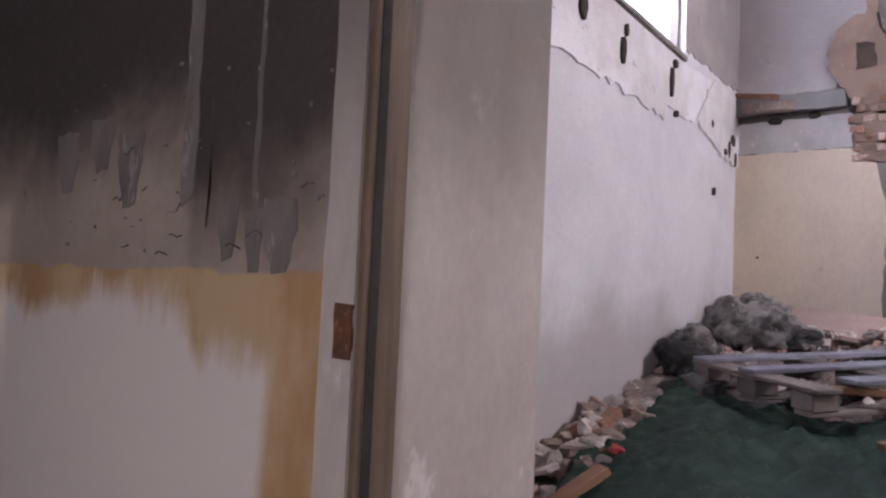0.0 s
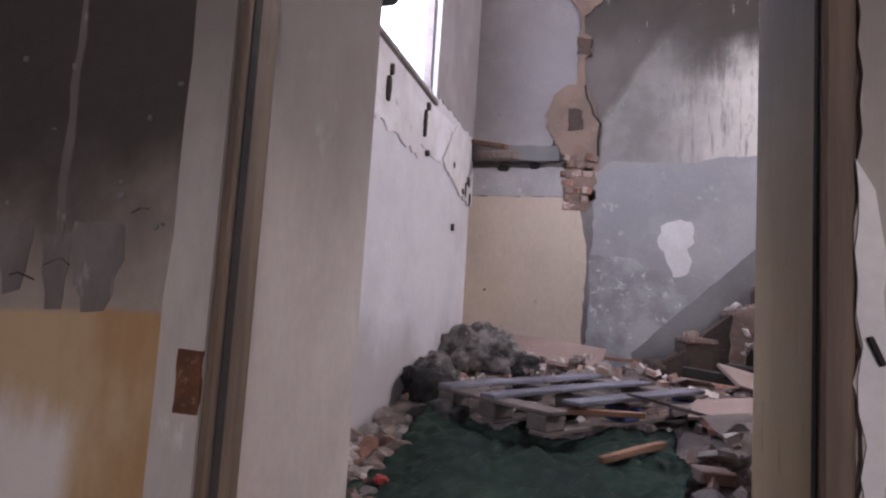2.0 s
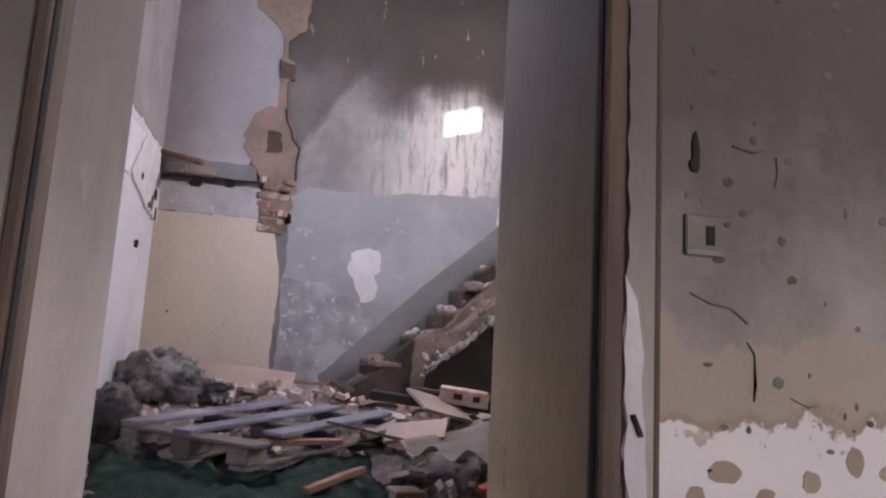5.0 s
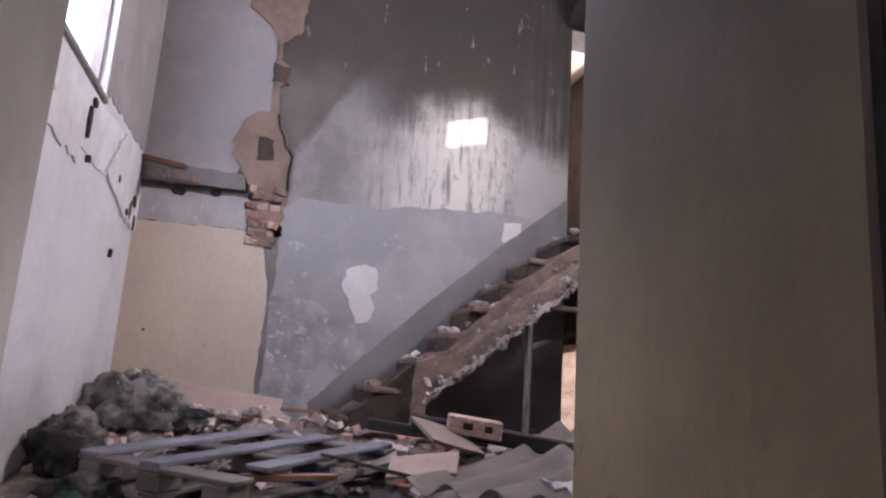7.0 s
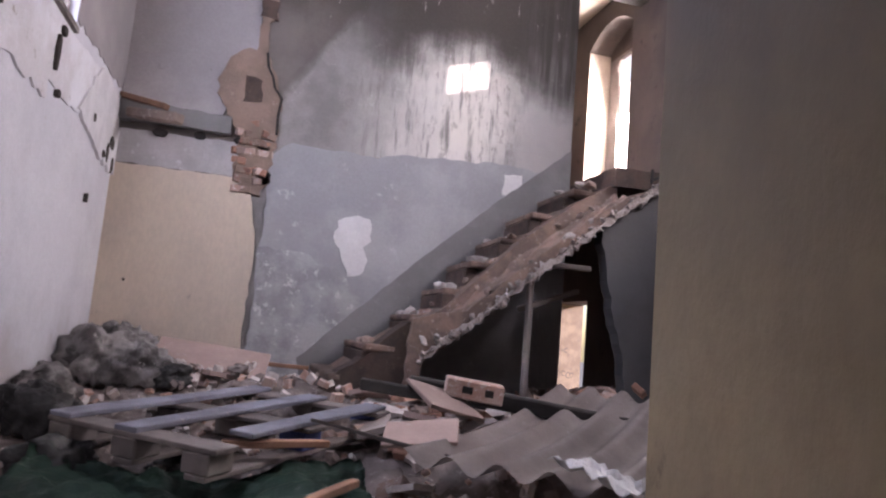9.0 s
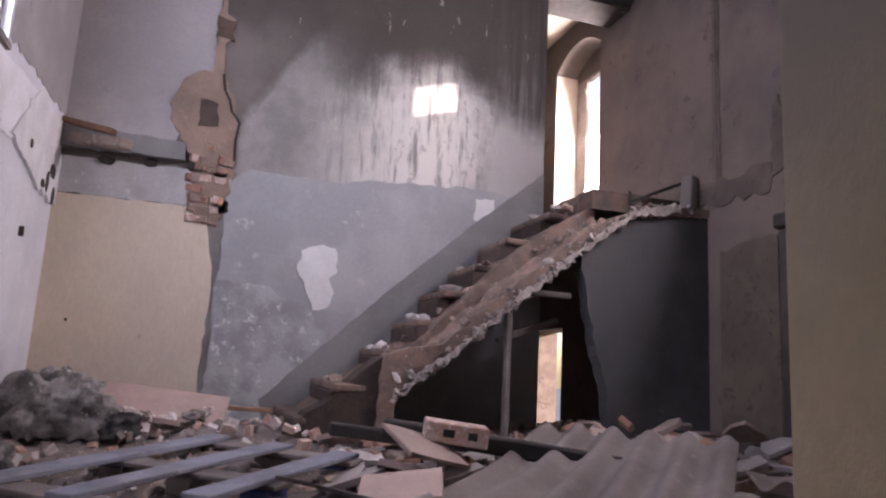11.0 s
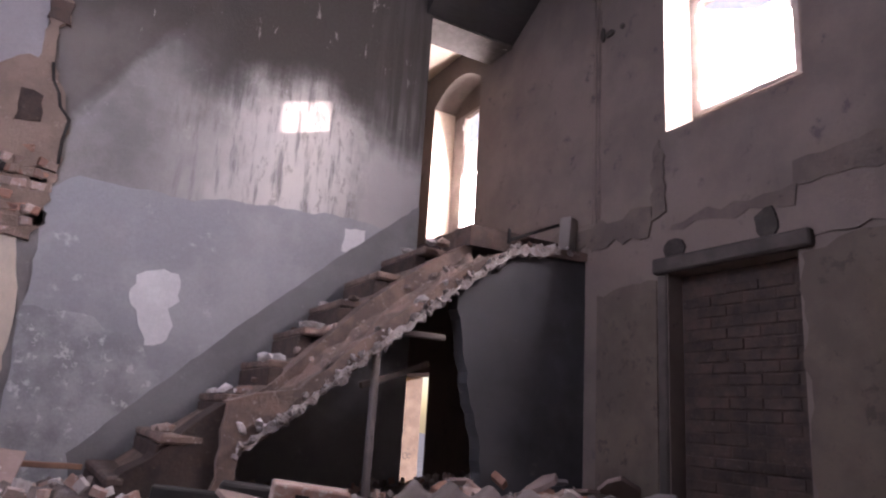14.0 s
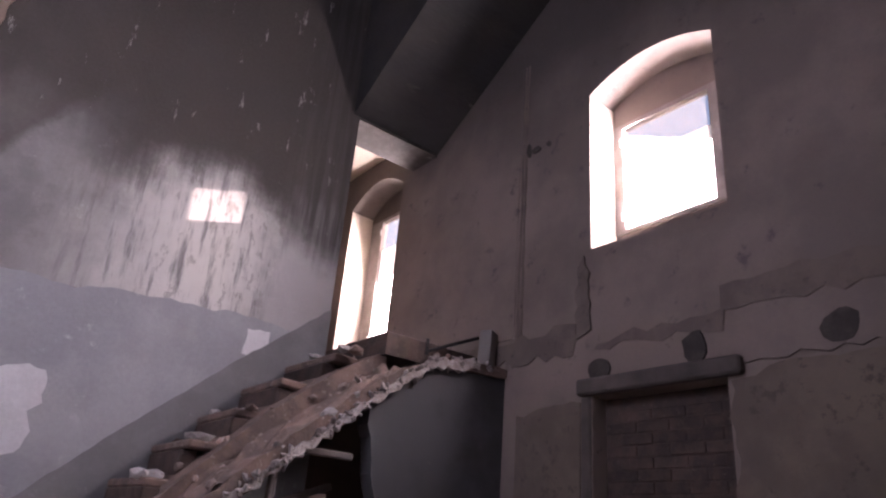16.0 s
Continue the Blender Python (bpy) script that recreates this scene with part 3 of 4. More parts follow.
# ---- windows and doors ----
def window(name, hole, pane, label, split):
    """A recessed window: plaster panel under it, frame, milky panes that imitate sky glare; the upper light is nearly
    clear.
    """
    y0, y1, z0, z1, rise = hole
    py0, py1, pz0, pz1 = pane
    w = thing(name, label, "window", kind="structure")
    bm = bmesh.new()
    box(bm, 4.61, 4.69, y0 + 0.002, y1 - 0.002, z0 + 0.002, pz0 - 0.03)
    part("wall_panel", bm, M["facade"], w, "plaster panel under the pane")
    bm = bmesh.new()
    arc = [(y0 + (y1 - y0) * i / 12, z1 - rise * (2 * i / 12 - 1) ** 2 - 0.003) for i in range(13)]
    prism(bm, [(y0 + 0.002, pz1 + 0.03), (y1 - 0.002, pz1 + 0.03)] + arc[::-1], straight_x, 4.60, 4.69)
    part("head_panel", bm, M["facade"], w)
    bm = bmesh.new()
    for r in ((y0 + 0.002, py0, pz0 - 0.03, pz1 + 0.03), (py1, y1 - 0.002, pz0 - 0.03, pz1 + 0.03), (py0, py1, pz0 - 0.03, pz0), (py0, py1, pz1, pz1 + 0.03)):
        box(bm, 4.60, 4.66, *r)
    fr = part("window_frame", bm, M["frame"], w, "weathered grey window frame")
    bm = bmesh.new()
    box(bm, 4.59, 4.60, py1 + 0.005, py1 + 0.02, pz0 + 0.06, pz0 + 0.12)
    box(bm, 4.59, 4.60, py1 + 0.005, py1 + 0.02, pz1 - 0.14, pz1 - 0.08)
    part("hinge", bm, M["metal"], fr)
    zs = pz1 - split
    for nm, za, zb, mt in (("pane", pz0, zs, M["glare_glass"]), ("pane", zs + 0.002, pz1, M["thin_glare"])):
        part(nm, boxes((4.626, 4.63, py0, py1, za, zb)), mt, w)
    return w


# Thinner milkiness lets the sun patch through and still adds white glare.
M["thin_glare"] = glass_material("thin_glare_glass", 0.87, (1.0, 0.99, 0.97))
window("window_1", WIN2, (3.06, 3.69, 3.25, 4.0), "arched window with a milky glaring pane", 0.24)
window("window_2", WIN1, (6.06, 6.60, 2.95, 4.25), "tall arched window with a glaring pane at the stair head", 0.3)
# big upper window in the left wall
w = thing("window_3", "large bare upper window opening with a metal edge", "window", kind="structure")
part("window_frame", boxes((0.02, 0.07, 4.08, 4.118, 2.575, 3.945), (0.02, 0.07, 2.06, 4.08, 3.90, 3.945)), M["frame"], w, "dark metal window edge")
part("window_sill", boxes((-0.20, 0.135, 2.06, 4.10, 2.571, 2.60)), M["plaster_lump"], w, "grey stone sill")
part("pane", boxes((-0.15, -0.146, 2.06, 4.08, 2.61, 3.89)), M["glare_glass"], w)
# hall window behind the walker
w = thing("window_4", "plain hall window with a milky pane", "window", kind="structure")
part("pane", boxes((1.705, 2.595, -2.70, -2.696, 0.76, 2.14)), M["glare_glass"], w)

# bricked-up doorway in the facade
infill = thing("bricked_door", "doorway bricked up with dark red bricks", "door", kind="structure")
part("mortar", boxes((4.47, 4.69, 2.952, 3.758, 0, 2.155)), M["brown_brick"], infill)
bm = bmesh.new()
box(bm, 4.464, 4.52, 0.0, 0.196, 0.0, 0.056)
me = part("brick", bevelled(bm, 0.004), M["brown_brick"], infill)
brick_mesh = me.data
k = 0
for row in range(34):
    z = 0.35 + row * 0.062
    if z > 2.08:
        break
    for c in range(5):
        y = 2.955 + c * 0.201 - (0.1 if row % 2 else 0)
        if y < 2.95 or y + 0.19 > 3.76:
            continue
        if k == 0:
            o = me
        else:
            o = new("brick", brick_mesh)
            o.parent = infill
        k += 1
        o.location = (rng.uniform(-0.004, 0.004), y, z)
bm = bmesh.new()
box(bm, 4.30, 4.36, 2.86, 3.84, 2.16, 2.25)
tagged(part("door_lintel", bevelled(bm, 0.012), M["old_timber"]), "charred timber lintel over the bricked doorway", "lintel", kind="structure")
tagged(part("trim", bevelled(boxes((4.335, 4.36, 3.765, 3.83, 0.2, 2.155)), 0.008), M["old_timber"]), "dark timber door post of the bricked doorway", "trim", kind="structure")


def socket(u, z, w, h, put, parent, depth=0.012, material=None):
    """A broken beam socket: a ragged plate whose dark colour paints the pocket's shade."""
    pts = [(u + w / 2 * math.cos(a * math.pi / 6) * rng.uniform(0.8, 1.1), z + h / 2 * math.sin(a * math.pi / 6) * rng.uniform(0.8, 1.15)) for a in range(12)]
    bm = bmesh.new()
    prism(bm, pts, put, -0.003, depth)
    return part("socket", bm, material or M["hole"], parent)


for y, z, w_, h_ in ((3.109, 2.327, 0.14, 0.17), (2.418, 2.31, 0.17, 0.15), (3.70, 2.30, 0.16, 0.14), (4.31, 3.98, 0.04, 0.12), (4.24, 3.96, 0.10, 0.05), (4.12, 3.96, 0.04, 0.04)):
    socket(y, z, w_, h_, on_front, wall_front, 0.013, M["pocket"])
# The ledge's shadow strip is painted into the broken floor line.
for a, b, z0, z1 in ((2.95, 3.72, 2.40, 2.47), (1.0, 2.95, 2.47, 2.62)):
    coat("floor_scar", [(a, z0), (b, z0 + 0.02), (b, z1), (a, z1 + 0.03)], on_front, 0.006, M["facade_dark"], "scar of the lost floor with its ledge shadow painted dark", wall_front, step=0.08, rough=0.025)
coat("plaster", [(1.0, 2.22), (2.9, 2.22), (2.9, 2.44), (1.0, 2.46)], on_front, 0.010, M["facade"], "patch of render", wall_front)
for y in (4.33, 4.36):
    coat("wall_scar", [(y, 2.6), (y + 0.014, 2.6), (y + 0.018, 4.75), (y + 0.002, 4.75)], on_front, 0.007, M["facade_dark"], "scar of the lost partition", wall_front, step=0.1, rough=0.006)
coat("wall_scar", [(3.76, 2.55), (3.88, 2.5), (3.86, 2.95), (3.80, 3.02), (3.765, 2.9)], on_front, 0.014, M["facade_dark"], "broken plaster at the window's foot", wall_front, step=0.05, rough=0.02)
coat("wall_scar", [(3.9, 2.42), (4.9, 2.45), (4.9, 2.58), (3.9, 2.60)], on_front, 0.009, M["facade_dark"], "crumbled band of the lost floor", wall_front, step=0.07, rough=0.03)
for y, z, w_, h_ in ((3.083, 2.344, 0.06, 0.16), (3.844, 2.38, 0.05, 0.2), (5.25, 2.28, 0.14, 0.09), (4.80, 1.83, 0.02, 0.06), (3.95, 2.20, 0.05, 0.04), (4.7, 2.3, 0.05, 0.05), (5.15, 2.20, 0.07, 0.13), (5.05, 2.16, 0.10, 0.05), (5.33, 2.15, 0.08, 0.10), (3.12, 2.46, 0.04, 0.07), (3.90, 2.50, 0.07, 0.05), (2.6, 2.40, 0.08, 0.12)):
    socket(y, z, w_, h_, on_left, wall_left, 0.024, M["pocket"])
for x, z, w_, h_ in ((0.391, 2.445, 0.11, 0.065), (0.657, 2.465, 0.09, 0.06), (0.95, 2.47, 0.12, 0.07), (1.10, 2.45, 0.1, 0.06), (1.12, 2.22, 0.13, 0.12), (0.287, 1.395, 0.02, 0.02)):
    socket(x, z, w_, h_, on_back, wall_back, 0.022)

# ---- broken brick pier on the stair wall ----
pier = thing("brick_pier_scar", "torn-out strip of raw clay and brick on the plaster wall", "wall scar", kind="structure")
bm = bmesh.new()
prism(bm, ragged([(0.74, 2.80), (0.83, 2.66), (0.92, 2.50), (1.18, 2.50), (1.20, 2.80), (1.14, 2.98), (1.05, 3.18), (0.93, 3.17), (0.80, 3.08), (0.74, 2.95)], rng, 0.04, 0.015), on_back, -0.01, 0.026)
prism(bm, ragged([(0.90, 2.20), (1.03, 2.08), (1.12, 2.08), (1.16, 2.25), (1.19, 2.50), (0.93, 2.50)], rng, 0.04, 0.02), on_back, -0.01, 0.022)
prism(bm, ragged([(0.97, 3.15), (1.06, 3.15), (1.035, 3.40), (1.09, 3.45), (1.09, 3.58), (1.03, 3.62), (1.02, 3.78), (1.16, 3.88), (1.2, 4.3), (0.72, 4.3), (0.74, 4.05), (0.92, 3.92), (0.985, 3.78), (0.99, 3.5)], rng, 0.05, 0.012), on_back, -0.01, 0.024)
part("clay", bm, M["clay"], pier)
# Flat plates paint in the shade of the square beam pockets.
bm = bmesh.new()
prism(bm, ragged([(0.92, 2.76), (1.05, 2.78), (1.04, 2.95), (0.93, 2.96)], rng, 0.05, 0.01), on_back, -0.01, 0.030)
part("pocket", bm, M["brown_brick"], pier, "dark square beam pocket")
bm = bmesh.new()
prism(bm, ragged([(0.97, 3.43), (1.09, 3.42), (1.10, 3.57), (0.98, 3.59)], rng, 0.05, 0.012), on_back, -0.01, 0.030)
part("pocket", bm, M["brown_brick"], pier, "dark square beam pocket")
crack_line = [(1.05, 3.16), (1.07, 3.05), (1.11, 2.98), (1.13, 2.90), (1.19, 2.83), (1.175, 2.70), (1.18, 2.55)]
bm = bmesh.new()
prism(bm, [(u - 0.008, v) for u, v in crack_line] + [(u + 0.010, v) for u, v in crack_line[::-1]], on_back, -0.01, 0.031)
part("crack", bm, M["hole"], pier, "dark crack along the torn edge")
for i in range(26):
    bm = bmesh.new()
    x, z = rng.uniform(0.93, 1.13), rng.choice((2.12, 2.19, 2.26, 2.33, 2.40, 2.47, 2.54, 2.61))
    box(bm, -0.055, 0.055, -0.03, 0.02, -0.026, 0.026, pose(x, 5.445, z, rng.uniform(-9, 9), rng.uniform(-12, 12), rng.uniform(-25, 25)))
    part("brick", bevelled(bm, 0.006), rng.choice((M["brick"], M["dusty_brick"], M["clay"])), pier)

# floor ledge left on the back wall, with a splintered beam
ledge = thing("floor_ledge", "broken edge of the lost upper floor on the wall", "ledge", kind="structure")
bm = bmesh.new()
prism(bm, ragged([(0.12, 2.50), (0.86, 2.50), (0.86, 2.62), (0.12, 2.64)], rng, 0.05, 0.008), on_back, -0.01, 0.07)
part("slab_edge", bm, M["grey_dark"], ledge)
bm = bmesh.new()
box(bm, -0.30, 0.30, -0.045, 0.045, -0.035, 0.035, pose(0.33, 5.28, 2.52, 0, 9, -42))
part("beam", bevelled(bm, 0.012), M["stair_side"], ledge, "splintered pale beam end")
bm = bmesh.new()
box(bm, -0.2, 0.2, -0.03, 0.03, -0.02, 0.02, pose(0.28, 5.30, 2.62, 0, 14, -32))
part("lath", bevelled(bm, 0.006), M["board_brown"], ledge)
# remnant of the upper floor over the doorway
bm = bmesh.new()
prism(bm, ragged([(0.112, 1.06), (0.74, 1.06), (0.86, 1.35), (0.80, 1.75), (0.62, 1.98), (0.4, 2.05), (0.112, 2.2)], rng, 0.07, 0.035, (6,)), flat, 2.30, 2.44)
tagged(part("ceiling_remnant", bm, M["dark"]), "broken-off remnant of the upper floor", "ceiling", kind="structure")

# ---- doorway trim in the hall ----
frame_left = thing("door_frame_1", "brown timber door frame with a white plaster casing", "door frame", kind="structure")
part("post", bevelled(boxes((0.823, 0.839, 0.466, 0.552, 0.0, 2.42)), 0.003), M["timber"], frame_left, "brown weathered post")
part("stop", bevelled(boxes((0.8385, 0.8415, 0.476, 0.496, 0.0, 2.42)), 0.001), M["black"], frame_left, "dark groove of the door stop")
bm = bmesh.new()
prism(bm, ragged([(0.757, 0.0), (0.8215, 0.0), (0.8215, 2.5), (0.757, 2.5)], rng, 0.08, 0.004, (0, 1, 2)), straight_y, 0.464, 0.479)
part("casing", bm, M["casing"], frame_left, "white plaster casing")
bm = bmesh.new()
prism(bm, ragged([(0.786, 0.979), (0.822, 0.979), (0.822, 1.061), (0.786, 1.061)], rng, 0.02, 0.002), straight_y, 0.460, 0.466)
part("strike_plate", bm, M["rust"], frame_left, "rusted iron strike plate")
frame_right = thing("door_frame_2", "dark timber door frame with flaking casing", "door frame", kind="structure")
part("post", bevelled(boxes((1.524, 1.5535, 0.396, 0.436, 0.0, 2.42)), 0.004), M["timber"], frame_right, "dark brown post")
part("stop", bevelled(boxes((1.5215, 1.5245, 0.41, 0.422, 0.0, 2.42)), 0.001), M["black"], frame_right, "dark groove of the door stop")
bm = bmesh.new()
prism(bm, ragged([(1.554, 0.0), (1.594, 0.0), (1.594, 2.5), (1.554, 2.5)], rng, 0.03, 0.005, (0, 1, 2)), straight_y, 0.395, 0.406)
part("casing", bm, M["casing"], frame_right, "flaking white plaster casing")
bm = bmesh.new()
prism(bm, ragged([(1.556, 0.0), (1.583, 0.0), (1.580, 1.20), (1.571, 1.27), (1.556, 1.30)], rng, 0.03, 0.006, (0,)), straight_y, 0.3925, 0.396)
part("flaked_patch", bm, M["white_patch"], frame_right, "bare white plaster where the paint came off")
bm = bmesh.new()
bmesh.ops.create_cone(bm, cap_ends=True, segments=12, radius1=0.005, radius2=0.005, depth=2.5, matrix=Matrix.Translation((1.600, 0.401, 1.25)))
part("conduit", bm, M["timber"], frame_right, "dark stained conduit", True)
bm = bmesh.new()
box(bm, -0.002, 0.002, -0.006, 0.002, -0.014, 0.014, pose(1.568, 0.391, 1.115, 0, -24, 0))
part("nail", bm, M["hole"], frame_right, "dark bent nail")
sw = thing("light_switch", "yellowed plastic light switch on the flaking wall", "light switch", pose(1.6665, 0.405, 1.3615))
part("plate", bevelled(boxes((-0.026, 0.026, -0.007, 0.0, -0.027, 0.027)), 0.002), M["switch"], sw)
part("rim", bevelled(boxes((-0.026, 0.026, -0.0085, -0.0065, -0.027, -0.019)), 0.0008), M["frame"], sw, "greyed lower edge")
part("rocker", bevelled(boxes((0.003, 0.016, -0.0085, -0.0065, -0.013, 0.013)), 0.0005), M["hole"], sw, "dark hole of the missing rocker")
# torn wallpaper, paint flakes, chips and cracks on both hall walls
on_hall_left = lambda u, v, d: (u, 0.478 - d, v)
on_hall_right = lambda u, v, d: (u, 0.405 - d, v)
hall_left, hall_right = bpy.data.objects["wall_hall_1"], bpy.data.objects["wall_hall_2"]


def crack(points, width, put, parent, material, depth=0.0025):
    """A thin, crooked line of lost paint."""
    width *= 0.5
    up = [(u + rng.uniform(-1, 1) * width * 0.4, v + width * rng.uniform(0.2, 0.7)) for u, v in points]
    down = [(u, v - width * rng.uniform(0.2, 0.7)) for u, v in points[::-1]]
    bm = bmesh.new()
    prism(bm, up + down, put, -0.002, depth)
    return part("crack", bm, material, parent)


# the pale upright strip and hanging paint tongues over the dado
for (x0, x1, z0, z1) in ((0.345, 0.385, 1.22, 2.6), (0.56, 0.572, 1.12, 2.6)):
    coat("paint_strip", [(x0, z0), (x1, z0 + 0.02), (x1 + 0.004, z1), (x0 - 0.004, z1)], on_hall_left, 0.002, M["hall_strip"], "greyish upright strip", hall_left, (2,), step=0.05, rough=0.004)
for (x, z, w_, h_) in ((0.63, 1.16, 0.085, 0.13), (0.565, 1.15, 0.05, 0.11), (0.49, 1.17, 0.06, 0.10), (0.15, 1.30, 0.10, 0.16), (0.03, 1.36, 0.10, 0.12), (-0.12, 1.33, 0.11, 0.14)):
    coat("paint_tongue", [(x - w_ / 2, z + h_ / 2), (x - w_ * 0.42, z), (x - w_ * 0.15, z - h_ / 2), (x + w_ * 0.3, z - h_ * 0.45), (x + w_ / 2, z + h_ * 0.1), (x + w_ / 2, z + h_ / 2)], on_hall_left, 0.0015, M["hall_strip"], "tongue of curling grey paint", hall_left, step=0.02, rough=0.005)
for k in range(12):
    x, z = rng.uniform(0.0, 0.72), rng.uniform(1.12, 1.36)
    crack([(x + 0.014 * i, z + 0.006 * i * rng.uniform(-0.6, 1.2)) for i in range(rng.randrange(2, 5))], rng.uniform(0.002, 0.005), on_hall_left, hall_left, M["hole"] if k % 3 else M["timber"])
crack([(0.43, 1.42), (0.435, 1.33), (0.44, 1.25), (0.43, 1.18)], 0.006, on_hall_left, hall_left, M["timber"])
for i in range(34):
    x, z = rng.uniform(-0.1, 0.74), rng.uniform(1.12, 1.5)
    socket(x, z, rng.uniform(0.003, 0.016), rng.uniform(0.003, 0.010), on_hall_left, hall_left, 0.003, rng.choice((M["grey_dark"], M["hall_strip"])))
for i in range(70):
    x, z = rng.uniform(1.64, 2.2), rng.uniform(1.0, 1.75)
    socket(x, z, rng.uniform(0.003, 0.018), rng.uniform(0.003, 0.016), on_hall_right, hall_right, 0.0012, rng.choice((M["hall_strip"], M["timber"])))
for (x, z, w_, h_) in ((1.70, 1.06, 0.05, 0.03), (1.76, 1.03, 0.03, 0.02), (1.83, 1.05, 0.03, 0.03), (1.90, 1.075, 0.03, 0.04), (1.95, 1.06, 0.025, 0.02), (1.66, 1.02, 0.03, 0.05), (1.79, 1.0, 0.06, 0.03)):
    socket(x, z, w_, h_, on_hall_right, hall_right, 0.0012, M["flake_cream"])
socket(1.657, 1.475, 0.011, 0.055, on_hall_right, hall_right, 0.004)
socket(1.655, 1.457, 0.016, 0.022, on_hall_right, hall_right, 0.005)
crack([(1.715, 1.49), (1.745, 1.485), (1.765, 1.49)], 0.006, on_hall_right, hall_right, M["timber"])
crack([(1.78, 1.44), (1.785, 1.46), (1.783, 1.48)], 0.008, on_hall_right, hall_right, M["timber"])
crack([(1.735, 1.225), (1.745, 1.21), (1.748, 1.17), (1.744, 1.15)], 0.004, on_hall_right, hall_right, M["timber"])
crack([(1.80, 1.155), (1.825, 1.145), (1.84, 1.147)], 0.004, on_hall_right, hall_right, M["timber"])
crack([(1.65, 1.285), (1.68, 1.272), (1.71, 1.268), (1.735, 1.25)], 0.004, on_hall_right, hall_right, M["timber"])

# ---- staircase ----
stair = thing("staircase", "half-collapsed brick staircase covered in rubble dust", "staircase")
NOSE = [(1.36, 0.74), (1.60, 0.92), (1.83, 1.11), (2.153, 1.32), (2.377, 1.524), (2.56, 1.726), (2.78, 1.92), (3.01, 2.13), (3.275, 2.33), (3.56, 2.5)]
for (xa, za), (xb, zb) in zip(NOSE, NOSE[1:]):
    bm = bmesh.new()
    w0 = 4.47 if xa < 2.1 else 4.78 + rng.uniform(-0.05, 0.12)
    j = [rng.uniform(-0.02, 0.02) for _ in range(4)]
    prism(bm, [(xa + j[0], w0), (xb + 0.03, w0 + 0.05 + j[1]), (xb + 0.03, 5.425), (xa, 5.425)], flat, za - 0.045, za)
    part("tread", bevelled(bm, 0.010), M["stair"], stair, "dusty broken tread")
    bm = bmesh.new()
    prism(bm, [(xb - 0.01, w0 + 0.04 + j[2]), (xb + 0.08, w0 + 0.04), (xb + 0.08, 5.425), (xb, 5.425)], flat, za - 0.02, zb - 0.046)
    # The dark brown also paints in the shade on the risers' left faces.
    part("riser", bevelled(bm, 0.008), M["brown_brick"], stair, "dark brown riser")
# sloped body under the steps and the rough front string
bm = bmesh.new()
prism(bm, [(1.25, 0.55), (2.05, 0.75), (2.15, 1.0), (2.53, 1.31), (2.93, 1.66), (3.36, 2.02), (3.60, 2.2), (3.60, 2.40), (3.275, 2.20), (2.9, 1.90), (2.40, 1.40), (1.83, 0.99), (1.36, 0.63)], lambda u, v, d: (u, d, v), 4.72, 5.42)
part("body", bm, M["stair"], stair)
bm = bmesh.new()
edge = ragged([(2.06, 0.5), (2.15, 0.5), (2.19, 1.03), (2.53, 1.31), (2.93, 1.65), (3.36, 2.01), (3.52, 2.13), (3.75, 2.30), (4.352, 2.35), (4.352, 2.40), (3.97, 2.385), (3.61, 2.28), (3.36, 2.12), (2.93, 1.77), (2.60, 1.49), (2.45, 1.37), (2.17, 1.31), (2.10, 1.28)], rng, 0.07, 0.012, (0, 8))
prism(bm, edge, lambda u, v, d: (u, d, v), 4.45, 4.60)
rp = [(2.17, 1.14), (2.53, 1.42), (2.93, 1.76), (3.36, 2.11), (3.61, 2.27)]
rows = []
for (xa, za), (xb, zb) in zip(rp, rp[1:]):
    for s_ in range(6):
        x, z = xa + (xb - xa) * s_ / 6, za + (zb - za) * s_ / 6
        rows.append([bm.verts.new((x + 0.02 * noise.noise((x * 9, c_, 1)), 4.46 + 0.25 * c_ / 6, z + 0.05 * c_ / 6 + 0.07 * noise.noise((x * 11, c_ * 1.3, 5)))) for c_ in range(7)])
for ra, rb in zip(rows, rows[1:]):
    for c_ in range(6):
        bm.faces.new((ra[c_], rb[c_], rb[c_ + 1], ra[c_ + 1]))
part("string", bm, M["stair"], stair, "crumbling dusty stair string")
bm = bmesh.new()
prism(bm, ragged([(3.55, 4.66), (4.352, 4.66), (4.352, 5.44), (3.56, 5.44)], rng, 0.08, 0.012, (1, 2)), flat, 2.36, 2.50)
part("landing", bm, M["brown_brick"], stair, "dark masonry landing")
bm = bmesh.new()
low = [(2.17, 1.02), (2.53, 1.30), (2.93, 1.64), (3.36, 2.00), (3.52, 2.12), (3.75, 2.29), (4.10, 2.345)]
high = [(u + 0.01, v + 0.055) for u, v in low]
prism(bm, ragged(low + high[::-1], rng, 0.035, 0.016), lambda u, v, d: (u, d, v), 4.432, 4.47)
part("broken_edge", bm, M["chalk"], stair, "chalky broken plaster edge")
for i in range(130):
    x = 2.15 + 2.05 * rng.random()
    z = float(np.interp(x, [p[0] for p in low], [p[1] for p in low])) + rng.uniform(-0.01, 0.075)
    s = rng.uniform(0.007, 0.02)
    bm = lump(rng, s * rng.uniform(1, 2.0), s, s * rng.uniform(0.6, 1.0), 1, 0.45)
    bmesh.ops.transform(bm, matrix=pose(x, 4.435 + rng.uniform(-0.006, 0.01), z, rng.uniform(0, 90), rng.uniform(0, 60), rng.uniform(0, 180)), verts=bm.verts)
    part("stone", bm, M["chalk"], stair)
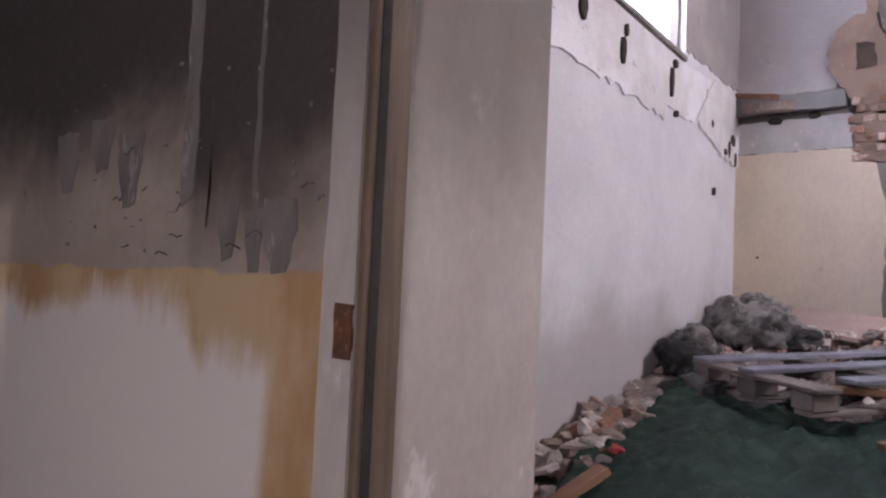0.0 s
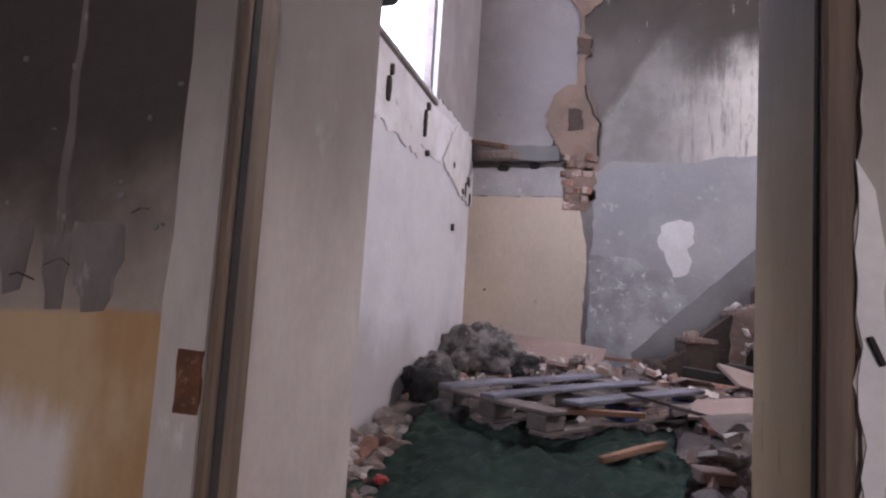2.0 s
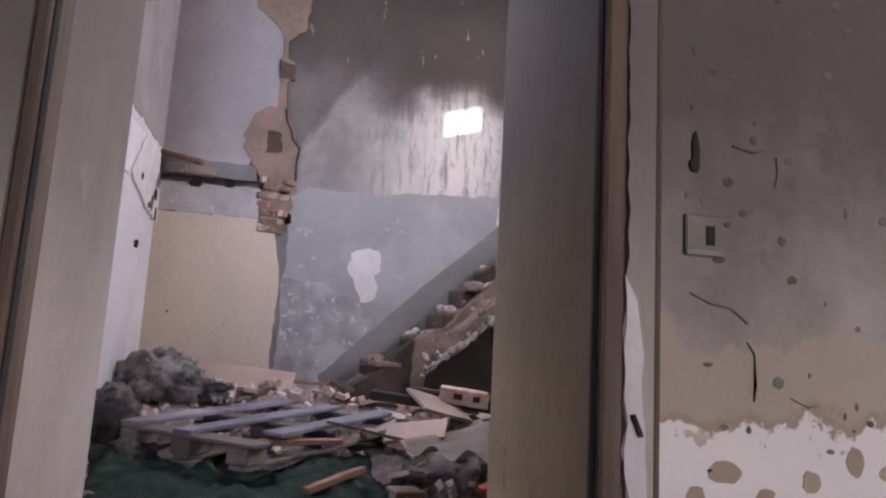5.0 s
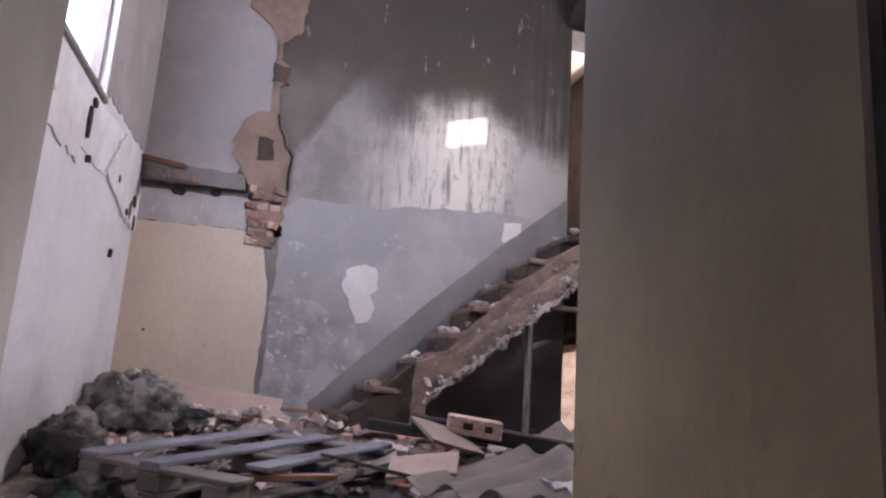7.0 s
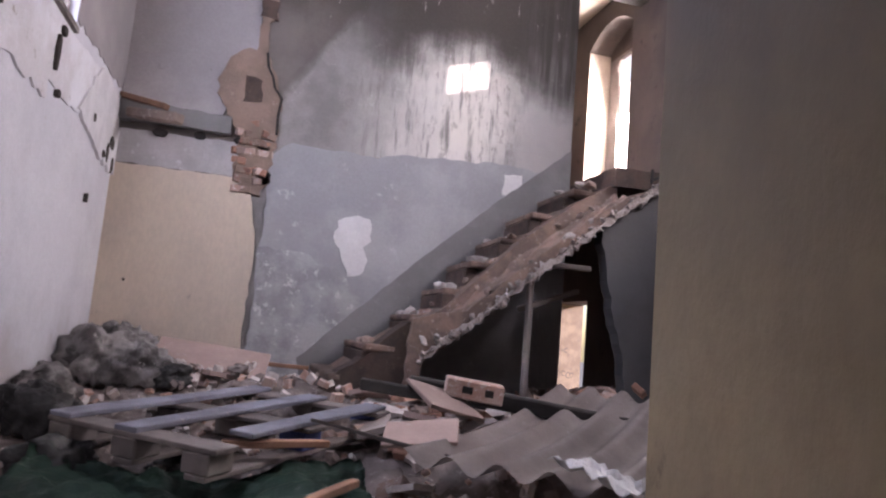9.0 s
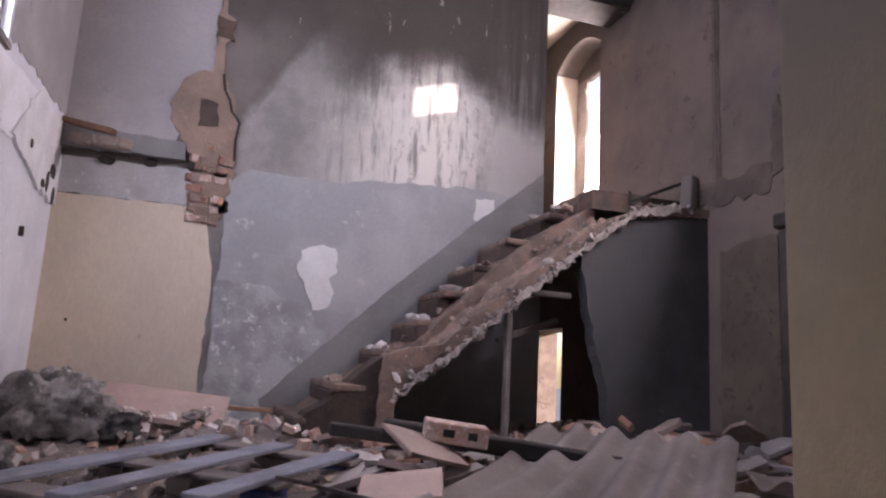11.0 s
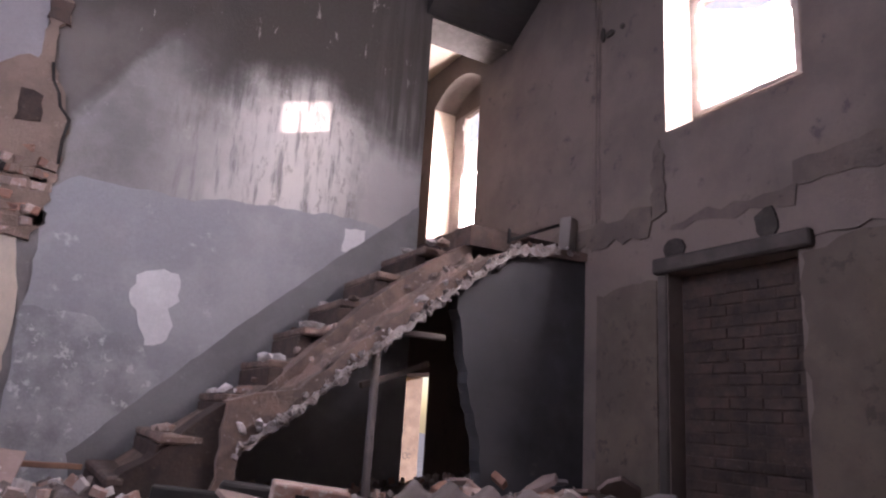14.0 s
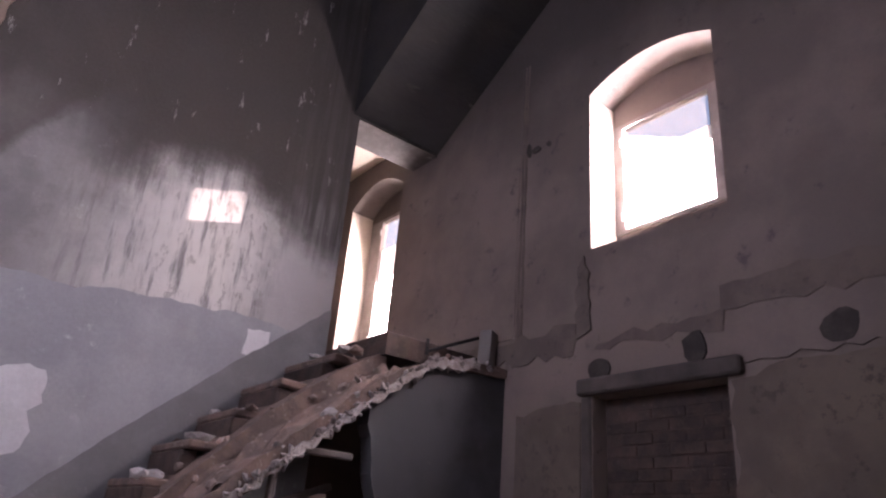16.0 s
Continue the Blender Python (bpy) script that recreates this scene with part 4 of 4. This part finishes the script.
for i in range(62):
    t_ = rng.random()
    x = 2.15 + 1.95 * t_
    ztop = float(np.interp(x, [2.15, 2.53, 2.93, 3.36, 3.61, 3.97, 4.35], [1.13, 1.43, 1.77, 2.12, 2.28, 2.39, 2.42]))
    s = rng.uniform(0.012, 0.032)
    front = rng.random() < 0.55
    bm = lump(rng, s * rng.uniform(1, 1.9), s, s * 0.8, 1)
    y = 4.46 + rng.uniform(-0.01, 0.02) if front else rng.uniform(4.5, 4.95)
    z = ztop - rng.uniform(0.0, 0.10) if front else ztop + 0.29 * (y - 4.46) + 0.01
    bmesh.ops.transform(bm, matrix=pose(x, y, z, rng.uniform(0, 90), rng.uniform(0, 60), rng.uniform(0, 180)), verts=bm.verts)
    part("stone", bm, M["plaster_lump"] if front else rng.choice((M["stair_side"], M["dusty_brick"])), stair)
for i in range(26):
    k = rng.randrange(2, 9)
    (xa, za), (xb, zb) = NOSE[k], NOSE[k + 1] if k < 9 else NOSE[9]
    s = rng.uniform(0.02, 0.055)
    bm = lump(rng, s * 1.5, s, s * 0.6, 1, 0.4)
    bmesh.ops.transform(bm, matrix=pose(rng.uniform(xa, xb), rng.uniform(4.7, 5.35), za + s * 0.4, 0, 0, rng.uniform(0, 180)), verts=bm.verts)
    part("stone", bm, rng.choice((M["plaster_lump"], M["stair"], M["dusty_brick"])), stair)
bm = bmesh.new()
prism(bm, ragged([(1.42, 0.5), (2.09, 0.5), (2.10, 1.27), (1.86, 1.06), (1.62, 0.87), (1.42, 0.72)], rng, 0.08, 0.01, (0,)), lambda u, v, d: (u, d, v), 4.49, 4.72)
part("base", bm, M["brown_brick"], stair, "dark brown masonry of the lowest steps")
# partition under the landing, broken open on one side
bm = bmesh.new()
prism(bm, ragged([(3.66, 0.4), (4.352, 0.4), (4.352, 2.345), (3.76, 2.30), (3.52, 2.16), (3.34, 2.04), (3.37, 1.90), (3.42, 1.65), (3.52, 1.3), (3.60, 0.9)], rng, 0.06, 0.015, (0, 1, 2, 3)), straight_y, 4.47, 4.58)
tagged(part("wall_partition", bm, M["dark"]), "dark grey partition under the landing, broken open", "wall", kind="structure")
tf = thing("timber_post", "thin grey timber post and rail under the stair", "post")
bm = bmesh.new()
box(bm, 2.855, 2.893, 4.46, 4.50, 0.55, 1.64)
part("post", bevelled(bm, 0.008), M["wood"], tf)
bm = bmesh.new()
box(bm, 2.86, 3.30, 4.47, 4.51, 1.70, 1.735)
part("rail", bevelled(bm, 0.006), M["wood"], tf)
bm = bmesh.new()
box(bm, -0.25, 0.25, -0.02, 0.02, -0.018, 0.018, pose(3.13, 4.75, 1.50, 0, -20, 8))
part("lath", bevelled(bm, 0.005), M["wood"], tf)
# street door reveal: scribbled lines on the sunlit jamb
ink = thing("graffiti", "black scribbled graffiti lines on the sunlit door jamb", "graffiti")
for i, (cx, cz, r) in enumerate(((4.39, 0.90, 0.024), (4.44, 0.895, 0.03), (4.50, 0.90, 0.026), (4.56, 0.885, 0.03), (4.60, 0.885, 0.022), (4.45, 1.12, 0.03), (4.52, 1.15, 0.025))):
    bm = bmesh.new()
    for k in range(9):
        a0, a1 = 0.5 + k * 0.52, 0.5 + (k + 1) * 0.52
        p, q = (cx + r * math.cos(a0), cz + r * math.sin(a0)), (cx + r * math.cos(a1), cz + r * math.sin(a1))
        n = Vector((q[1] - p[1], p[0] - q[0])).normalized() * 0.004
        prism(bm, [(p[0] - n.x, p[1] - n.y), (q[0] - n.x, q[1] - n.y), (q[0] + n.x, q[1] + n.y), (p[0] + n.x, p[1] + n.y)], lambda u, v, d: (u, 7.30 - d, v), 0.001, 0.004)
    part("stroke", bm, M["ink"], ink)
coat("jamb_plaster", [(4.354, 0.4), (4.70, 0.4), (4.70, 1.66), (4.354, 1.62)], lambda u, v, d: (u, 7.30 - d, v), 0.0008, M["door_jamb"], "stained plaster of the door jamb", wall_front, (0, 1, 2, 3))
# Cream only on the far, sun-facing jambs, so part of their brightness is painted.
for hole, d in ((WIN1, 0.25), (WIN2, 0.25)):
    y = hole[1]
    coat("jamb_plaster", [(4.354, hole[2] + 0.01), (4.60, hole[2] + 0.01), (4.60, hole[3] - hole[4] - 0.01), (4.354, hole[3] - hole[4] - 0.01)], lambda u, v, d_, y=y: (u, y - d_, v), 0.006, M["reveal"], "cream plaster lightening the sunlit reveal", wall_front, (0, 1, 2, 3))


# ---- rubble and loose things ----
def rubble_sheet():
    bm = bmesh.new()
    nx, ny = 90, 120
    grid = []
    for j in range(ny + 1):
        row = []
        for i in range(nx + 1):
            x, y = 0.112 + (4.348 - 0.112) * i / nx, 1.08 + (8.9 - 1.08) * j / ny
            h = ground_height(x, y)
            h += 0.07 * noise.noise((x * 2.1, y * 2.1, 0)) + 0.045 * noise.noise((x * 6, y * 6, 3)) + 0.03 * noise.noise((x * 15, y * 15, 7))
            row.append(bm.verts.new((x, y, max(0.02, h - 0.05))))
        grid.append(row)
    for j in range(ny):
        for i in range(nx):
            bm.faces.new((grid[j][i], grid[j][i + 1], grid[j + 1][i + 1], grid[j + 1][i]))
    return bm


heap = tagged(part("rubble_heap", rubble_sheet(), M["dust"]), "heap of brick and plaster rubble filling the room", "rubble", kind="stuff")


def rest(x, y, lift=0.0):
    return ground_height(x, y) - 0.03 + lift


# loose small rubble, joined
bm = bmesh.new()
for i in range(1500):
    x, y = rng.uniform(0.15, 4.3), 1.1 + 4.3 * rng.random()
    s = rng.uniform(0.008, 0.03)
    m = pose(x, y, rest(x, y) + s * 0.5, rng.uniform(0, 180), rng.uniform(0, 180), rng.uniform(0, 180))
    box(bm, -s * rng.uniform(0.6, 1.6), s, -s, s * rng.uniform(0.6, 1.4), -s * 0.6, s * rng.uniform(0.4, 0.8), m, rng.randrange(3))
part("debris", bm, [M["plaster_lump"], M["dusty_brick"], M["dust"]], heap)["kind"] = "stuff"
# bricks and lumps that can be told apart
brick_shapes = []
for k in range(5):
    bm = bmesh.new()
    l = rng.uniform(0.09, 0.2)
    box(bm, -l / 2, l / 2, -0.048, 0.048, -0.026, 0.026)
    brick_shapes.append(bevelled(bm, 0.006))
lump_shapes = [lump(rng, rng.uniform(0.05, 0.10), rng.uniform(0.04, 0.07), rng.uniform(0.03, 0.05), 2, 0.35) for k in range(7)]
slab_shapes = []
for k in range(5):
    bm = bmesh.new()
    n = rng.randrange(5, 8)
    pts = [(rng.uniform(0.08, 0.17) * math.cos(a * 2 * math.pi / n), rng.uniform(0.06, 0.13) * math.sin(a * 2 * math.pi / n)) for a in range(n)]
    prism(bm, pts, flat, -0.012, 0.012)
    slab_shapes.append(bm)


def meshes(name, shapes, mats):
    out = []
    for bm in shapes:
        for mt in mats:
            me = bpy.data.meshes.new(name)
            b2 = bm.copy()
            bmesh.ops.recalc_face_normals(b2, faces=b2.faces)
            b2.to_mesh(me)
            b2.free()
            me.materials.append(mt)
            out.append(me)
        bm.free()
    return out


bricks = meshes("brick", brick_shapes, [M["dusty_brick"], M["brick"]])
lumps = meshes("plaster_lump", lump_shapes, [M["plaster_lump"], M["stair_side"]])
slabs = meshes("plaster_slab", slab_shapes, [M["board_pink"], M["plaster_lump"], M["sheet"]])
free = lambda x, y: not (0.25 < x < 1.75 and 3.1 < y < 4.5) and not (0.45 < x < 1.5 and 1.7 < y < 3.0) and not (1.2 < x < 4.4 and y > 4.35) and not (1.9 < x < 3.3 and 2.3 < y < 3.45)


def scatter(name, pool, count, x0, x1, y0, y1, tilt, lift, size=(0.7, 1.3)):
    n = 0
    while n < count:
        x, y = rng.uniform(x0, x1), rng.uniform(y0, y1)
        if not free(x, y):
            continue
        o = new(name, rng.choice(pool))
        o.parent = heap
        s = rng.uniform(*size)
        o.matrix_local = pose(x, y, rest(x, y, lift), rng.uniform(-tilt, tilt), rng.uniform(-tilt, tilt), rng.uniform(0, 360)) @ Matrix.Diagonal((s, s, s, 1))
        n += 1


scatter("brick", bricks, 90, 1.6, 4.25, 2.0, 4.3, 35, 0.03)
scatter("brick", bricks, 22, 0.16, 0.6, 1.6, 3.0, 35, 0.03, (0.6, 1.0))
scatter("plaster_lump", lumps, 55, 1.6, 4.25, 2.2, 4.3, 40, 0.03)
scatter("plaster_lump", lumps, 42, 0.16, 0.55, 1.55, 3.0, 40, 0.04, (0.6, 1.1))
scatter("plaster_lump", lumps, 40, 0.75, 1.3, 4.75, 5.38, 60, 0.03, (0.45, 0.95))
scatter("plaster_slab", slabs, 40, 1.6, 4.25, 2.0, 4.3, 22, 0.05)
scatter("plaster_slab", slabs, 14, 0.2, 1.2, 4.5, 5.35, 18, 0.04)
scatter("plaster_slab", slabs, 34, 3.0, 4.25, 2.6, 4.3, 30, 0.16, (0.5, 1.1))
scatter("brick", bricks, 24, 3.0, 4.25, 2.6, 4.3, 35, 0.16)
scatter("plaster_lump", lumps, 46, 0.72, 1.2, 4.6, 5.36, 60, 0.08, (0.4, 0.8))
scatter("plaster_slab", slabs, 8, 0.2, 0.6, 1.6, 3.0, 25, 0.05, (0.5, 0.8))


def timber(name, l, w, h, at, material, label, category):
    bm = bmesh.new()
    box(bm, -l / 2, l / 2, -w / 2, w / 2, -h / 2, h / 2)
    bmesh.ops.subdivide_edges(bm, edges=[e for e in bm.edges if abs(e.verts[0].co.x - e.verts[1].co.x) > l * 0.5], cuts=4)
    for v in bm.verts:
        v.co += Vector((0, rng.uniform(-0.003, 0.003), rng.uniform(-0.003, 0.003)))
    bevelled(bm, min(w, h) * 0.12)
    o = part(name, bm, material)
    o.matrix_world = at
    return tagged(o, label, category)


# pallet
def pallet(at):
    p = thing("pallet", "weathered blue-grey wooden pallet lying on the rubble", "pallet", at)
    for x0, y in ((0.22, 0.06), (0.0, 0.42), (0.0, 0.79)):
        bm = bmesh.new()
        box(bm, x0, 1.22, y - 0.06, y + 0.06, 0.122, 0.144)
        bmesh.ops.subdivide_edges(bm, edges=[e for e in bm.edges if abs(e.verts[0].co.x - e.verts[1].co.x) > 0.6], cuts=5)
        for v in bm.verts:
            v.co += Vector((0, rng.uniform(-0.004, 0.004), rng.uniform(-0.003, 0.002)))
        part("deck_board", bevelled(bm, 0.004), M["pallet"], p)
    for x in (0.06, 0.6, 1.15):
        bm = bmesh.new()
        box(bm, x - 0.06, x + 0.06, -0.03, 0.86, 0.1, 0.121)
        part("stringer", bevelled(bm, 0.004), M["wood"], p)
        for y in (0.0, 0.36, 0.72):
            bm = bmesh.new()
            box(bm, x - 0.06, x + 0.07, y, y + 0.13, 0.022, 0.099)
            part("block", bevelled(bm, 0.006), M["pallet_blue"] if y == 0 and x > 0.1 else M["wood"], p, "blue painted block" if y == 0 and x > 0.1 else "")
    for y in (0.06, 0.42, 0.79):
        bm = bmesh.new()
        box(bm, 0, 1.22, y - 0.05, y + 0.05, 0, 0.021)
        part("bottom_board", bevelled(bm, 0.004), M["wood"], p)
    return p


pallet(pose(1.06, 2.89, 0.615, 1, -3, 49))


# green tarpaulin draped over the rubble
def tarpaulin():
    bm = bmesh.new()
    nx, ny = 60, 60
    rows = []
    for j in range(ny + 1):
        row = []
        for i in range(nx + 1):
            u, v = i / nx, j / ny
            x = 0.42 + 1.22 * u + 0.07 * noise.noise((v * 4, 1, 0)) * (1 if i in (0, nx) else 0.4)
            y = 1.55 + 1.65 * v + 0.10 * noise.noise((u * 4, 5, 0)) + 0.30 * u * (1 - v)
            h = ground_height(x, y) + 0.05
            h += 0.05 * noise.noise((x * 3.3, y * 3.3, 11)) + 0.05 * abs(noise.noise((x * 8 + y * 3, y * 7, 2))) + 0.03 * abs(noise.noise((x * 13 - y * 6, y * 15, 8))) + 0.012 * noise.noise((x * 22, y * 22, 5))
            row.append(bm.verts.new((x, y, h)))
        rows.append(row)
    for j in range(ny):
        for i in range(nx):
            bm.faces.new((rows[j][i], rows[j][i + 1], rows[j + 1][i + 1], rows[j + 1][i]))
    bmesh.ops.solidify(bm, geom=bm.faces[:], thickness=0.004)
    return bm


tagged(part("tarpaulin", tarpaulin(), M["tarp"], smooth=True), "crumpled dark green tarpaulin over the rubble", "tarpaulin")


# sacks
def sack(x, y, rx, ry, rz, turn, material, label, lift=0.0):
    bm = bmesh.new()
    bmesh.ops.create_icosphere(bm, subdivisions=4, radius=1.0)
    sh = Vector((x * 9, y * 7, turn))
    for v in bm.verts:
        c = v.co.copy()
        w = c + 0.25 * Vector((noise.noise(c * 2 + sh), noise.noise(c * 2 - sh), noise.noise(c * 2.3 + sh)))
        k = 1 + 0.40 * noise.noise(c * 1.5 + sh) + 0.42 * (0.5 - abs(noise.noise(w * 2.6 + sh)) * 1.6) + 0.20 * (0.4 - abs(noise.noise(w * 5.5 + sh)) * 1.5) + 0.05 * noise.noise(c * 14 + sh)
        v.co = Vector((c.x * rx, c.y * ry, max(-0.55, c.z) * rz)) * k
    s = part("sack", bm, material, smooth=True)
    s.matrix_world = pose(x, y, rest(x, y) + rz * 0.5 + lift, 0, 0, turn)
    return tagged(s, label, "sack", "rubble sacks")


sack(0.33, 4.72, 0.20, 0.18, 0.17, 20, M["bag"], "dusty grey rubble sack slumped against the wall")
sack(0.55, 4.66, 0.20, 0.15, 0.14, -30, M["bag"], "torn grey sack spilling rubble")
sack(0.44, 4.88, 0.17, 0.15, 0.15, 60, M["bag"], "crumpled grey sack on top of the pile", 0.08)
sack(0.72, 4.60, 0.12, 0.10, 0.07, 10, M["bag_dark"], "flat dark plastic sack")
sack(0.30, 3.72, 0.15, 0.17, 0.13, 0, M["bag_dark"], "black plastic sack beside the pallet")
sack(0.50, 3.30, 0.17, 0.13, 0.09, 70, M["bag_dark"], "slumped black plastic sack at the pallet's end")
sack(0.28, 3.95, 0.13, 0.13, 0.12, 40, M["bag"], "dark grey rubble sack beside the pallet", 0.02)
sack(0.95, 3.45, 0.13, 0.08, 0.05, 30, M["bag_dark"], "black plastic sack under the pallet", -0.02)


# boards and beams
def board(l, w, h, at, material, label):
    return timber("board", l, w, h, at, material, label, "board")


board(0.70, 0.46, 0.02, pose(0.93, 4.88, 0.89, 30, 5, -6), M["board_pink"], "pink fibre board lying on the rubble")
board(0.60, 0.10, 0.025, pose(0.62, 5.25, 0.93, 0, -4, 6), M["board_pink"], "narrow pinkish board against the wall")
board(0.46, 0.05, 0.03, pose(1.35, 5.28, 0.90, 0, 2, -4), M["board_brown"], "brown lath at the wall's foot")
board(0.34, 0.04, 0.028, pose(1.44, 2.74, 0.62, 0, -10, 38), M["board_brown"], "raw brown lath propped on the rubble")
board(0.42, 0.05, 0.03, pose(1.30, 3.16, 0.72, 0, 0, 12), M["board_brown"], "raw brown lath lying among the rubble")
board(0.34, 0.24, 0.018, pose(2.05, 3.42, 0.90, 24, 12, 25), M["board_pink"], "pinkish slab tilted on the rubble")
board(0.30, 0.20, 0.018, pose(1.85, 3.05, 0.80, 20, -8, -20), M["board_pink"], "reddish slab tilted on the rubble")
board(0.70, 0.012, 0.012, pose(1.72, 2.92, 0.78, 0, 8, -28), M["wood"], "thin lath lying across the rubble")
board(0.36, 0.06, 0.03, pose(0.50, 1.82, 0.42, 0, -26, 62), M["board_brown"], "broken orange lath in the rubble")
timber("beam", 1.15, 0.09, 0.08, pose(2.50, 3.62, 0.88, 3, 6, -17), M["black"], "charred beam half buried in rubble", "beam")
timber("beam", 0.7, 0.08, 0.06, pose(2.1, 4.02, 0.87, 0, 5, -8), M["black"], "charred beam under the stair", "beam")
# hollow brick
hb = thing("hollow_brick", "large hollow clay brick lying on a charred beam", "brick", pose(2.22, 3.53, 0.945, 2, 6, -14))
part("body", bevelled(boxes((-0.14, 0.14, -0.07, 0.07, -0.045, 0.045)), 0.006), M["dusty_brick"], hb)
part("hole", boxes((-0.06, -0.01, -0.0725, -0.069, -0.015, 0.018)), M["hole"], hb)
part("hole", boxes((0.05, 0.09, -0.0725, -0.069, -0.015, 0.018)), M["hole"], hb)


# corrugated sheets
def corrugated(l, w, at, label):
    bm = bmesh.new()
    n, k = 72, 16
    rows = []
    for j in range(k + 1):
        row = []
        for i in range(n + 1):
            u, v = i / n, j / k
            sag = -0.06 * math.sin(v * math.pi)
            row.append(bm.verts.new((-w / 2 + w * u, -l / 2 + l * v + 0.02 * noise.noise((u * 7, j // k, 2)), 0.028 * math.cos(u * w / 0.18 * 2 * math.pi) + sag + 0.01 * noise.noise((u * 3, v * 3, 4)))))
        rows.append(row)
    for j in range(k):
        for i in range(n):
            bm.faces.new((rows[j][i], rows[j][i + 1], rows[j + 1][i + 1], rows[j + 1][i]))
    bmesh.ops.solidify(bm, geom=bm.faces[:], thickness=0.007)
    o = part("corrugated_sheet", bm, M["sheet"], smooth=True)
    o.matrix_world = at
    return tagged(o, label, "roof sheet", "fallen roof sheets")


corrugated(1.75, 0.95, pose(2.64, 3.02, 0.86, 6, 0, -43), "grey corrugated fibre-cement sheet lying on rubble")
corrugated(0.8, 0.5, pose(3.62, 2.75, 0.86, 2, 6, -70), "broken grey corrugated sheet on rubble")
# small litter
bm = bmesh.new()
bmesh.ops.create_grid(bm, x_segments=14, y_segments=14, size=0.14)
for v in bm.verts:
    v.co.z = 0.05 * noise.noise(v.co * 14) + 0.02 * noise.noise(v.co * 40)
bmesh.ops.solidify(bm, geom=bm.faces[:], thickness=0.003)
o = part("paper", bm, M["paper"])
o.matrix_world = pose(2.22, 2.19, 0.82, 6, 10, 30)
tagged(o, "crumpled white paper bag on the rubble", "paper")
bm = lump(rng, 0.07, 0.05, 0.03, 2, 0.3)
o = part("wrapper", bm, M["red"])
o.matrix_world = pose(1.96, 2.10, 0.70)
tagged(o, "crumpled red wrapper on the rubble", "wrapper")
bm = lump(rng, 0.03, 0.03, 0.02, 2, 0.3)
o = part("wrapper", bm, M["red"])
o.matrix_world = pose(0.50, 2.25, 0.50)
tagged(o, "small red scrap among the rubble", "wrapper")


def bottle(at, r, h, label):
    b = thing("bottle", label, "bottle", at)
    for nm, prof, mt in (("body", ((0, 0), (r, 0.0), (r, h * 0.62), (r * 0.85, h * 0.72), (r * 0.35, h * 0.86), (r * 0.35, h * 0.93)), M["bottle"]), ("cap", ((r * 0.4, h * 0.93), (r * 0.4, h), (0, h)), M["paper"])):
        bm = bmesh.new()
        rings = [[bm.verts.new((p * math.cos(a * math.pi / 8), p * math.sin(a * math.pi / 8), z)) for a in range(16)] for p, z in prof if p > 0]
        for a, c in zip(rings, rings[1:]):
            for i in range(16):
                bm.faces.new((a[i], a[(i + 1) % 16], c[(i + 1) % 16], c[i]))
        bm.faces.new(rings[-1])
        bm.faces.new(rings[0][::-1])
        part(nm, bm, mt, b, "", True)
    return b


bottle(pose(4.30, 5.70, 2.5), 0.05, 0.26, "clear plastic bottle standing at the stair head")
bottle(pose(1.55, 2.02, 0.52, 86, 0, 70), 0.045, 0.24, "clear plastic bottle lying on the rubble")
# white post stub leaning on the landing, with a thin rail
stub = thing("wooden_stub", "pale square stub leaning on the landing edge", "stub")
bm = bmesh.new()
box(bm, -0.045, 0.045, -0.045, 0.045, 0.0, 0.24, pose(4.26, 4.56, 2.42, 0, 6, 20))
part("body", bevelled(bm, 0.006), M["casing"], stub)
timber("rail", 0.52, 0.02, 0.02, pose(4.02, 4.60, 2.52, 0, -24, 10), M["black"], "thin dark rail leaning on the stub", "rail")
timber("peg", 0.10, 0.016, 0.016, pose(3.78, 4.56, 2.44, 0, 90, 0), M["black"], "short dark iron peg at the landing edge", "peg")
